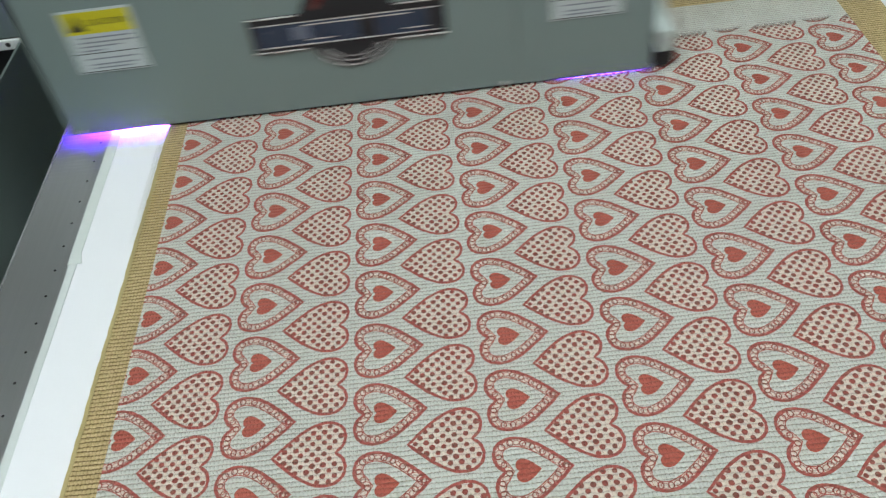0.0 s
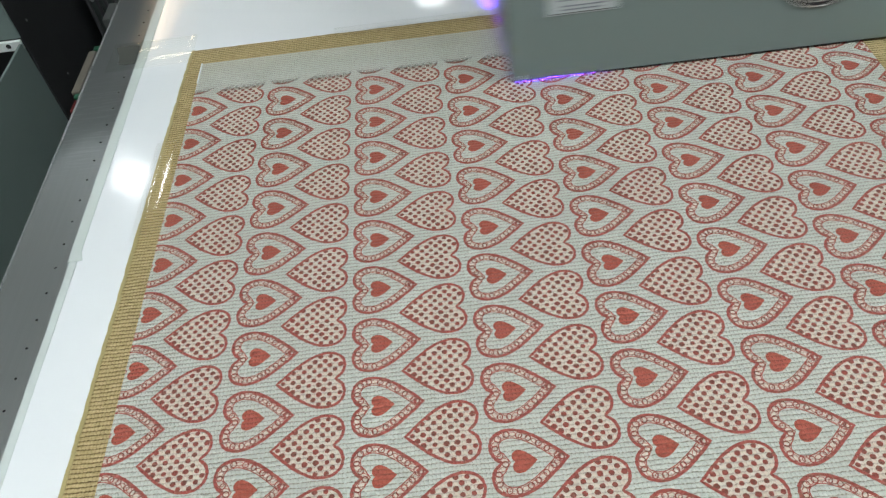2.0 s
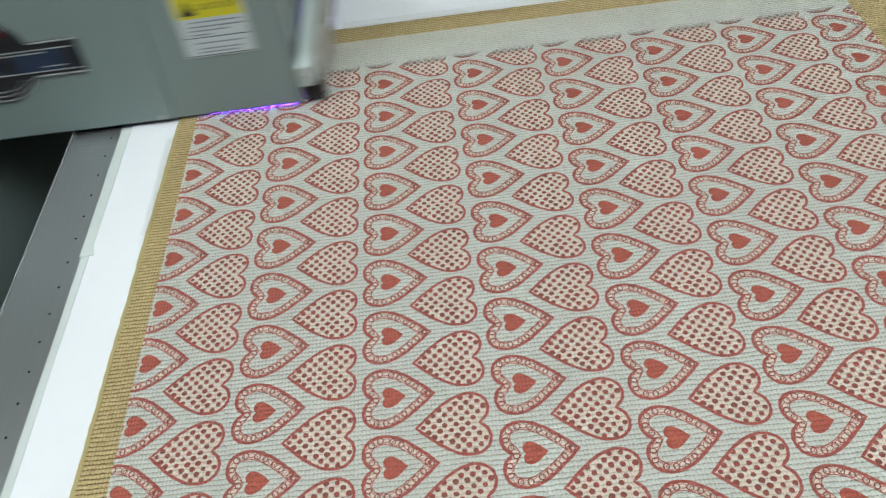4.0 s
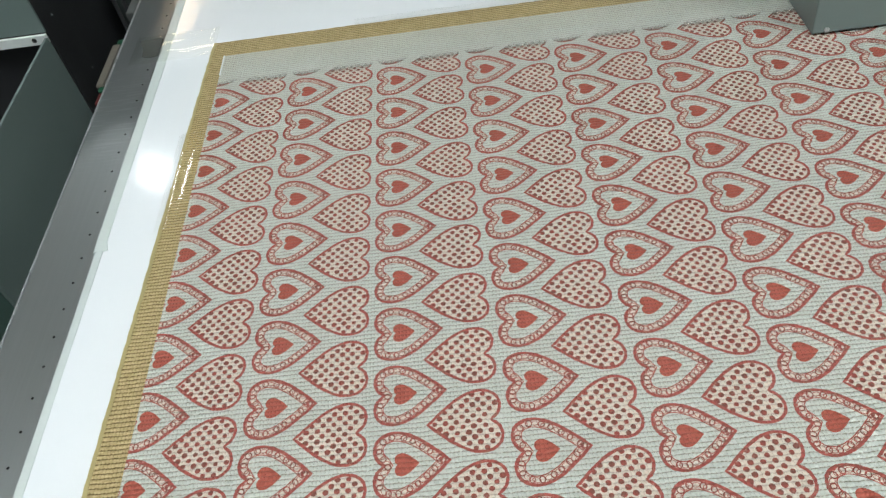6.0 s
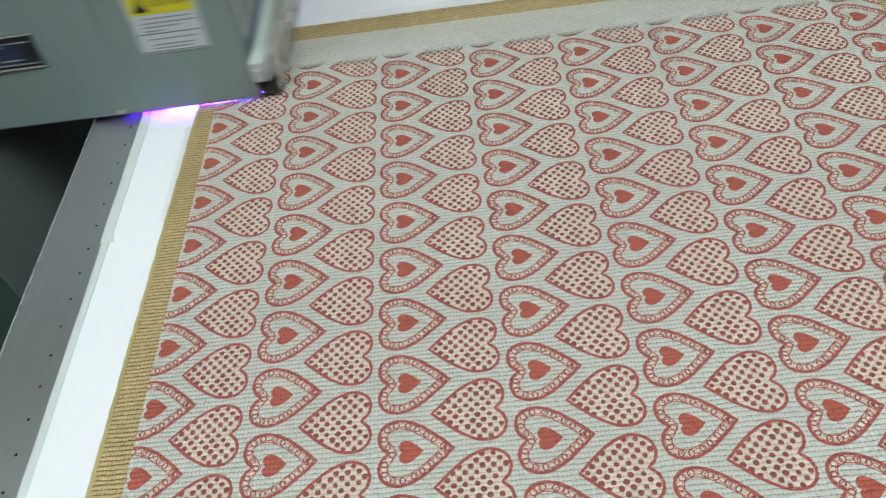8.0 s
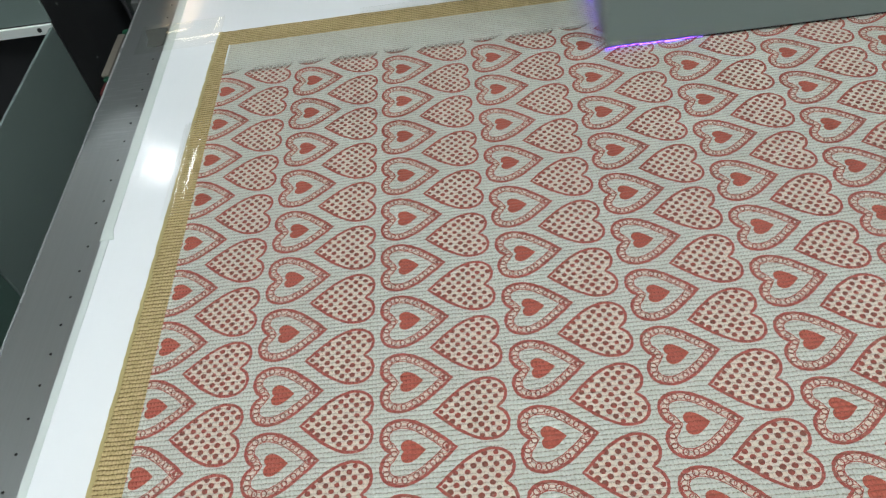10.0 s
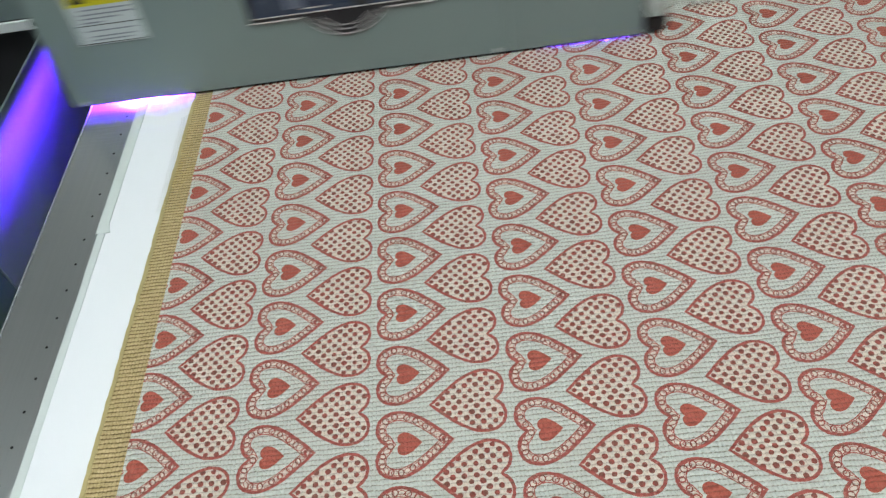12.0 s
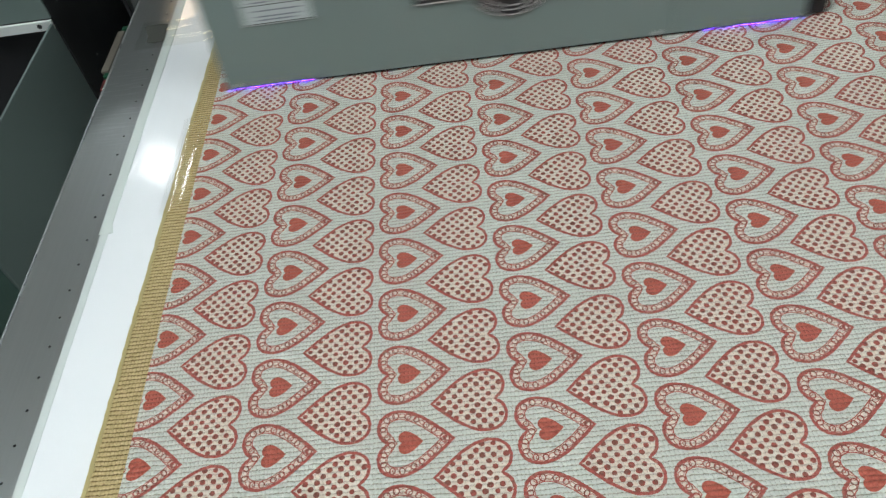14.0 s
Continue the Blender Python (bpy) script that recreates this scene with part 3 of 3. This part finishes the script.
def caution_label(parent, x, z):
    lab = part("caution_label", box(-0.0297, 0.0297, -0.0275, 0.0275, 0.0, 0.0004, 0.0001), M_PAPER, parent, "white and yellow caution label", m=on_front(x, z, 0.0003))
    part("yellow_field", box(-0.0277, 0.0277, 0.0070, 0.0255, 0.0004, 0.0006), M_YELLOW, lab)
    part("warning_triangle", prism([(-0.0240, 0.0096), (-0.0106, 0.0096), (-0.0173, 0.0230)], 0.0006, 0.0008, 0.0), M_INK, lab)
    part("exclamation_mark", prism([(-0.0176, 0.0128), (-0.0170, 0.0128), (-0.0166, 0.0186), (-0.0180, 0.0186)], 0.0008, 0.00095), M_YELLOW, lab)
    letters("CAUTION", 0.0074, M_INK, lab, pose(0.0075, 0.0160, 0.0007))
    for y, x0, x1 in ((0.0035, -0.019, 0.024), (-0.0005, -0.021, 0.026), (-0.0040, -0.021, 0.012), (-0.0075, -0.021, -0.003), (-0.0150, -0.020, 0.022), (-0.0200, -0.018, 0.020), (-0.0232, -0.018, 0.016)):
        part("text_bar", box(x0, x1, y - 0.0006, y + 0.0006, 0.0004, 0.0006), M_GREYINK, lab)
    for x0 in (-0.0282, 0.0279):
        part("ruled_line", box(x0, x0 + 0.0003, -0.0262, 0.0065, 0.0004, 0.0006), M_GREYINK, lab)
    for y in (-0.0100, -0.0262):
        part("ruled_line", box(-0.0275, 0.0275, y - 0.0003, y + 0.0003, 0.0004, 0.0006), M_INK, lab)


def arc(r0, r1, a0, a1, z0, z1, cx, cy):
    """A flat curved strip between two radii."""
    q = [math.radians(a0 + (a1 - a0) * k / 24) for k in range(25)]
    return prism([(cx + r1 * math.cos(a), cy + r1 * math.sin(a)) for a in q] + [(cx + r0 * math.cos(a), cy + r0 * math.sin(a)) for a in q[::-1]], z0, z1)


def badge(parent, x, z):
    b = part("badge", box(-0.0810, 0.0810, -0.0157, 0.0157, 0.0, 0.0012, 0.0004), M_INK, parent, "dark blue and black maker's badge", m=on_front(x, z, 0.0005))
    cx, cy = 0.001, 0.0045
    part("badge_disc", disc(0.0395, 0.0002, 0.0016, 56, cx, cy), M_INK, b)
    part("badge_cap", arc(0.0265, 0.0325, 38, 152, 0.0016, 0.0019, cx, cy), M_REDPAINT, b, "dark red arc")
    part("badge_band", box(-0.0765, 0.0765, -0.0104, 0.0088, 0.0016, 0.0021, 0.0002), M_NAVY, b, "dark blue band")
    for y, x0, x1 in ((0.0148, -0.081, -0.040), (0.0148, 0.042, 0.081), (-0.0149, -0.081, -0.036), (-0.0149, 0.036, 0.081)):
        part("badge_edge", box(x0, x1, y - 0.0006, y + 0.0006, 0.0012, 0.0019), M_SILVER, b)
    for y, x0, x1 in ((0.0090, -0.0765, 0.0765), (-0.0106, -0.0765, 0.0765), (0.0062, -0.036, 0.052), (-0.0066, -0.034, -0.012), (-0.0066, 0.046, 0.066)):
        part("badge_line", box(x0, x1, y - 0.00045, y + 0.00045, 0.0021, 0.0024), M_SILVER, b)
    for x0, x1 in ((0.010, 0.023), (0.066, 0.0755)):
        part("badge_mark", box(x0, x1, -0.0098, 0.0082, 0.0021, 0.0023), M_INK, b)
    # shine on the blue band, painted as a flat patch
    part("badge_mark", box(-0.047, -0.031, -0.0055, 0.0052, 0.0021, 0.0023), M_SHINE, b, "grey-blue patch painted as a shine")
    for rad, w, a0, a1 in ((0.0390, 0.0009, 212, 328), (0.0345, 0.0007, 218, 322), (0.0305, 0.0006, 222, 318), (0.0390, 0.0007, 40, 140), (0.0345, 0.0006, 42, 138)):
        part("badge_arc", arc(rad - w, rad, a0, a1, 0.0016, 0.0020, cx, cy), M_SILVER, b)


def screw(parent, m, r=0.0028):
    s = part("screw", disc(r, 0.0, 0.0016, 16, bevel=0.0005), M_STEEL, parent, "bright steel screw", m=m)
    return s


def front_plate(x0, x1, z0, z1, thick):
    bm = box(x0, x1, 0.0, thick, z0, z1, 0.0012)
    for v in bm.verts:
        v.co.y += LEAN * v.co.z
    return bm


def carriage():
    """Origin: left end of the front's lower edge, at the table's height."""
    c = thing("print_carriage", pose(0, 0, 0), "grey sheet-metal print carriage with glowing ultraviolet lamps beneath", "print carriage")
    seam = WIDE - 0.1166
    part("front_cover", front_plate(0.0, seam - 0.00025, Z_LOW, Z_LOW + TALL, 0.0022), M_GREY, c, "grey powder-coated front cover")
    part("lamp_cover", front_plate(seam + 0.00025, WIDE, Z_LOW, Z_LOW + TALL, 0.0018), M_GREY, c, "grey powder-coated end cover")
    # unseen backing, added so that no lamp light leaks through the seam
    back = front_plate(seam - 0.008, seam + 0.008, Z_LOW + 0.001, Z_LOW + TALL - 0.004, 0.0012)
    part("seam_light_stop", back, M_GREY, c, m=pose(0, 0.0024, 0))
    # black strip added where shade lies below the front edge
    part("gap_shade_strip", box(0.085, WIDE - 0.085, 0.0026, 0.0125, 0.0053, Z_LOW + 0.0005, 0.0003), M_RUBBER, c, "black strip painted for the shade under the front edge")
    # side walls, one of them vented
    for name, x in (("side_wall", 0.0015), ("side_wall", WIDE - 0.0035)):
        bm = box(x, x + 0.002, 0.0023, DEEP, 0.0048 if x < 0.1 else 0.0050, Z_LOW + TALL, 0.0005)
        for v in bm.verts:
            if v.co.y < 0.1:
                v.co.y += LEAN * v.co.z
        part(name, bm, M_GREY, c)
    part("rear_wall", box(0.0015, WIDE - 0.0015, DEEP, DEEP + 0.002, Z_LOW, Z_LOW + TALL, 0.0005), M_GREY, c)
    part("top_cover", box(0.0015, WIDE - 0.0015, 0.045, DEEP, Z_LOW + TALL - 0.004, Z_LOW + TALL - 0.002, 0.0005), M_GREY, c)
    part("base_plate", box(0.10, WIDE - 0.10, 0.006, DEEP - 0.002, Z_LOW + 0.001, Z_LOW + 0.006, 0.0005), M_DARK, c)
    # lamps at both ends
    blockers = []
    for x, slide in ((0.006, 0.092), (WIDE - 0.096, -0.092)):
        h = part("lamp_housing", box(x, x + 0.090, 0.0140, DEEP - 0.02, Z_LOW + 0.018, Z_LOW + 0.060, 0.001), M_DARK, c)
        part("lamp_window", box(x + 0.022, x + 0.072, 0.012, 0.105, Z_LOW + 0.0160, Z_LOW + 0.0175), M_UV, h, "glowing violet lamp window")
        part("lamp_core", box(x + 0.034, x + 0.060, 0.016, 0.098, Z_LOW + 0.0148, Z_LOW + 0.0158), M_UVHOT, h, "pink-white hot lamp core")
        # unseen plate, added to cut off the lamp's glow when slid across
        sh = part("lamp_blocker", box(x - 0.001, x + 0.091, 0.0035, DEEP - 0.02, Z_LOW + 0.0080, Z_LOW + 0.0095), M_DARK, c, "thin dark sliding plate, added unseen to block the lamp")
        blockers.append((sh, slide))
        # hidden strip, added to keep most lamp light off the mat
        part("hidden_light_baffle", box(x - 0.001, x + 0.091, 0.0062, 0.0076, 0.0056, Z_LOW + 0.0070), M_DARK, c, "thin black baffle, added unseen to hold back lamp light")
    # vent in the end wall
    v = part("vent", box(WIDE - 0.0014, WIDE + 0.0002, 0.026, 0.21, 0.054, 0.20, 0.0003), M_PALE, c, "perforated pale metal vent")
    slot = as_mesh("vent_slot", box(0.0, 0.0004, -0.0006, 0.0006, 0.0, 0.12), M_GREY)
    for i in range(53):
        part("vent_slot", slot, None, v, m=pose(WIDE + 0.0002, 0.031 + i * 0.0033, 0.059))
    # buffer bar along the end
    bar = part("buffer_bar", box(WIDE + 0.0018, WIDE + 0.0150, -0.004, 0.25, 0.026, 0.047, 0.0018), M_PALE, c, "pale grey buffer bar along the end wall")
    screw(bar, pose(WIDE + 0.0085, -0.0041, 0.0385, 90, 0, 0), 0.0021)
    lip = box(WIDE + 0.0152, WIDE + 0.0235, 0.004, 0.25, 0.0100, 0.0430, 0.0034)
    bmesh.ops.bisect_plane(lip, geom=list(lip.verts) + list(lip.edges) + list(lip.faces), plane_co=(0, 0.045, 0), plane_no=(0, 1, 0))
    bmesh.ops.bisect_plane(lip, geom=list(lip.verts) + list(lip.edges) + list(lip.faces), plane_co=(0, 0.060, 0), plane_no=(0, 1, 0))
    for v in lip.verts:
        if v.co.y < 0.03:
            v.co.y += 0.012 * (v.co.z - 0.0118) / 0.032
        elif v.co.y > 0.055:
            v.co.x += 0.002 if v.co.x > WIDE + 0.02 else 0.0
    part("buffer_lip", lip, M_LIP, bar, "worn beige plastic bumper")
    part("rubber_stop", box(WIDE + 0.0015, WIDE + 0.0208, 0.0015, 0.020, 0.0075, 0.0235, 0.003), M_RUBBER, bar, "black rubber stop")
    for x, z in ((seam - 0.0125, 0.0102), (0.012, 0.0102)):
        screw(c, on_front(x, z, 0.0002), 0.0023)
    caution_label(c, WIDE - 0.0580, 0.0893)
    caution_label(c, 0.0645, 0.0915)
    badge(c, 0.2640, 0.0790)
    return c, blockers


def gantry():
    g = thing("gantry_beam", pose(0, 0, 0), "long dark green-grey gantry beam that carries the print carriage", "gantry")
    part("beam", box(-0.75, 1.95, 0.335, 0.50, 0.20, 0.292, 0.004), M_DEEP, g, "dark green-grey beam")
    part("guide_rail", box(-0.74, 1.94, 0.3035, 0.3345, 0.235, 0.255, 0.002), M_STEEL, g)
    for x in (-0.86, 1.86):
        part("leg", box(x, x + 0.11, 0.34, 0.495, FLOOR, 0.1995, 0.003), M_GREY, g)
    return g


# ---------------------------------------------------------------- machine parts beside the table

SIDE_X, SIDE_Z, SIDE_Y = -0.320, -0.0155, 0.196


def side_machine():
    p = thing("printer_cabinet", pose(0, 0, 0), "grey-green sheet-metal printer cabinet with a black inside", "printer cabinet")
    part("side_sheet", box(SIDE_X - 0.003, SIDE_X, -0.104, SIDE_Y, FLOOR, SIDE_Z, 0.001), M_SIDE, p, "grey-green painted side sheet")
    part("side_sheet", box(SIDE_X - 0.0045, SIDE_X - 0.0015, -0.9, -0.1045, FLOOR, SIDE_Z, 0.001), M_DEEP, p, "dark green painted side sheet")
    part("inner_floor", box(-0.70, SIDE_X - 0.005, -0.9, SIDE_Y, -0.20, -0.19), M_BLACK, p, "black floor inside the frame")
    part("outer_sheet", box(-0.704, -0.7005, -0.9, SIDE_Y, FLOOR, SIDE_Z, 0.001), M_SIDE, p)
    part("screw", disc(0.003, 0, 0.002, 14, bevel=0.0006), M_STEEL, p, m=pose(-0.40, 0.03, -0.19))
    part("front_sheet", box(-0.70, SIDE_X, SIDE_Y + 0.0005, SIDE_Y + 0.004, SIDE_Z + 0.004, 0.20, 0.001), M_SIDE, p)
    part("end_sheet", box(SIDE_X - 0.003, SIDE_X - 0.0005, SIDE_Y + 0.0045, 1.2, FLOOR, 0.20, 0.001), M_BLACK, p, "black end sheet")
    part("lower_sheet", box(-0.70, SIDE_X - 0.004, SIDE_Y + 0.02, SIDE_Y + 0.024, FLOOR, SIDE_Z, 0.001), M_BLACK, p, "black lower sheet")
    f = part("flange", box(-0.70, SIDE_X, SIDE_Y - 0.004, SIDE_Y, SIDE_Z - 0.008, SIDE_Z + 0.0035, 0.0006), M_WHITE_PAINT, p, "white flange with a drilled hole")
    part("hole", disc(0.0028, 0, 0.0005, 14), M_DARK, f, m=pose(-0.335, SIDE_Y - 0.0041, SIDE_Z - 0.0015, 90, 0, 0))
    # dark guts between frame and table
    t = thing("drive_unit", pose(0, 0, 0), "black drive unit in the gap beside the table", "drive unit")
    part("tray", box(SIDE_X + 0.001, -0.2105, -0.9, 1.2, -0.30, -0.28), M_GREYCOVER, t)
    part("motor_block", box(-0.312, -0.285, 0.36, 0.60, -0.279, -0.02, 0.004), M_GREYCOVER, t)
    part("cable_duct", box(-0.250, -0.228, 0.345, 0.62, -0.279, -0.09, 0.003), M_GREYCOVER, t)
    strip = part("sensor_strip", box(-0.270, -0.261, 0.146, 0.228, -0.060, -0.056, 0.001), M_BEIGE, t, "beige-grey strip with green clips")
    part("clip", box(-0.264, -0.250, 0.134, 0.1415, -0.062, -0.055, 0.001), M_GREEN, strip)
    part("clip", box(-0.265, -0.250, 0.2285, 0.236, -0.062, -0.055, 0.001), M_GREEN, strip)
    part("red_block", box(-0.264, -0.248, 0.113, 0.1335, -0.068, -0.0575, 0.0015), M_REDP, strip)
    part("connector", box(-0.270, -0.260, 0.295, 0.335, -0.279, -0.055, 0.0015), M_DULL, t, "grey connector block")
    part("cover_plate", box(-0.283, -0.256, 0.36, 0.62, -0.279, -0.045, 0.002), M_GREYCOVER, t, "grey cover plate")
    part("bright_rod", disc(0.004, 0.0, 0.26, 14), M_STEEL, t, "bright steel rod", m=pose(-0.2245, 0.335, -0.279))
    for i in range(4):
        part("cable", disc(0.0024, 0.0, 0.24, 10), M_CABLE, t, "thin dark grey cable", m=pose(-0.300 + 0.011 * i, 0.345 + 0.002 * (i % 2), -0.279))
    part("strip_stand", box(-0.269, -0.262, 0.17, 0.19, -0.279, -0.0605), M_BLACK, t)
    for y, z in ((0.227, -0.007), (0.250, -0.096)):
        part("screw", disc(0.0014, 0.0, 0.0012, 12, bevel=0.0004), M_DULL, p, "dull steel screw", m=pose(SIDE_X - 0.0005, y, z, 0, 90, 0))
    for x, y, z in ((-0.300, 0.3595, -0.06), (-0.293, 0.3595, -0.12), (-0.240, 0.3445, -0.11)):
        screw(t, pose(x, y, z, 90, 0, 0), 0.0026)


# ---------------------------------------------------------------- build

room()
ceiling_lamps()
table()
coverings()
mat()
tapes()
side_machine()
GANTRY = gantry()
CARRIAGE, BLOCKERS = carriage()

# ---------------------------------------------------------------- what moves

# seconds, place of the carriage's left end along the gantry
CARRIAGE_X = [
    (0.0, -0.1962), (0.1, -0.2682), (0.2, -0.3401), (0.3, -0.4107), (0.4, -0.4811), (0.5, -0.5512),
    (0.6, -0.5985), (0.7, -0.6172), (0.8, -0.6088), (0.9, -0.5732), (1.0, -0.5112), (1.1, -0.4402),
    (1.2, -0.3682), (1.3, -0.2953), (1.4, -0.2229), (1.5, -0.1514), (1.6, -0.0802), (1.7, -0.0086),
    (1.8, 0.0634), (1.9, 0.1337), (2.0, 0.2027), (2.1, 0.2723), (2.2, 0.3411), (2.3, 0.4033),
    (2.4, 0.4421), (2.5, 0.4546), (2.6, 0.4384), (2.7, 0.3963), (2.8, 0.3358), (2.9, 0.2711),
    (3.0, 0.2024), (3.1, 0.1319), (3.2, 0.0607), (3.3, -0.0108), (3.4, -0.0824), (3.5, -0.1539),
    (3.6, -0.2255), (3.7, -0.2970), (3.8, -0.3686), (3.9, -0.4401), (4.0, -0.5117), (4.1, -0.5727),
    (4.2, -0.6059), (4.3, -0.6116), (4.4, -0.5897), (4.5, -0.5400), (4.6, -0.4695), (4.7, -0.3979),
    (4.8, -0.3263), (4.9, -0.2544), (5.0, -0.1827), (5.1, -0.1110), (5.2, -0.0394), (5.3, 0.0323),
    (5.4, 0.1036), (5.5, 0.1745), (5.6, 0.2445), (5.7, 0.3134), (5.8, 0.3801), (5.9, 0.4274),
    (6.0, 0.4493), (6.1, 0.4490), (6.2, 0.4246), (6.3, 0.3727), (6.4, 0.3035), (6.5, 0.2326),
    (6.6, 0.1617), (6.7, 0.0912), (6.8, 0.0203), (6.9, -0.0511), (7.0, -0.1230), (7.1, -0.1950),
    (7.2, -0.2668), (7.3, -0.3390), (7.4, -0.4113), (7.5, -0.4833), (7.6, -0.5527), (7.7, -0.5991),
    (7.8, -0.6173), (7.9, -0.6067), (8.0, -0.5691), (8.1, -0.5046), (8.2, -0.4318), (8.3, -0.3598),
    (8.4, -0.2880), (8.5, -0.2161), (8.6, -0.1442), (8.7, -0.0723), (8.8, -0.0004), (8.9, 0.0714),
    (9.0, 0.1433), (9.1, 0.2152), (9.2, 0.2871), (9.3, 0.3591), (9.4, 0.4228), (9.5, 0.4595),
    (9.6, 0.4685), (9.7, 0.4497), (9.8, 0.4032), (9.9, 0.3337), (10.0, 0.2618), (10.1, 0.1900),
    (10.2, 0.1181), (10.3, 0.0463), (10.4, -0.0279), (10.5, -0.1006), (10.6, -0.1713), (10.7, -0.2406),
    (10.8, -0.3092), (10.9, -0.3795), (11.0, -0.4512), (11.1, -0.5237), (11.2, -0.5828), (11.3, -0.6160),
    (11.4, -0.6170), (11.5, -0.5879), (11.6, -0.5276), (11.7, -0.4479), (11.8, -0.3694), (11.9, -0.2945),
    (12.0, -0.2209), (12.1, -0.1473), (12.2, -0.0742), (12.3, -0.0029), (12.4, 0.0679), (12.5, 0.1395),
    (12.6, 0.2113), (12.7, 0.2818), (12.8, 0.3503), (12.9, 0.4149), (13.0, 0.4562), (13.1, 0.4713),
    (13.2, 0.4597), (13.3, 0.4209), (13.4, 0.3545), (13.5, 0.2791), (13.6, 0.2031), (13.7, 0.1316),
    (13.8, 0.0626), (13.9, -0.0081), (14.0, -0.0798),
]


def creep(t):
    """The gantry's slow advance over the table."""
    return -0.0184 + 0.0090 * t / 14.0


# seconds between which both lamps are blocked off, at the turns of the stroke
DARK = [(2.43, 2.57), (5.97, 6.13), (7.77, 7.84), (9.50, 9.64), (13.08, 13.28)]
OFF_TABLE = -0.2540


def off_table():
    """Spans in which the first lamp is past the table's edge and stays blocked."""
    spans, start = [], None
    for (t0, x0), (t1, x1) in zip(CARRIAGE_X, CARRIAGE_X[1:]):
        if (x0 < OFF_TABLE) != (x1 < OFF_TABLE):
            t = t0 + (t1 - t0) * (OFF_TABLE - x0) / (x1 - x0)
            if x1 < OFF_TABLE:
                start = t
            else:
                spans.append((start, t))
    return spans


def motions():
    walk(GANTRY, [(0.0, pose(0, creep(0.0), 0)), (14.0, pose(0, creep(14.0), 0))])
    walk(CARRIAGE, [(t, pose(x, creep(t) - LEAN * Z_LOW, 0)) for t, x in CARRIAGE_X])
    away = off_table()
    for (shutter, slide), extra in zip(BLOCKERS, (away, [])):
        spans = [d for d in DARK if not any(a <= d[0] <= b for a, b in extra)] + extra
        rows = [(0.0, pose(slide, 0, 0))]
        for shut, opened in sorted(spans):
            rows += [(shut - 0.034, pose(slide, 0, 0)), (shut, pose(0, 0, 0)), (opened, pose(0, 0, 0)), (opened + 0.034, pose(slide, 0, 0))]
        walk(shutter, rows + [(14.0, pose(slide, 0, 0))])


motions()
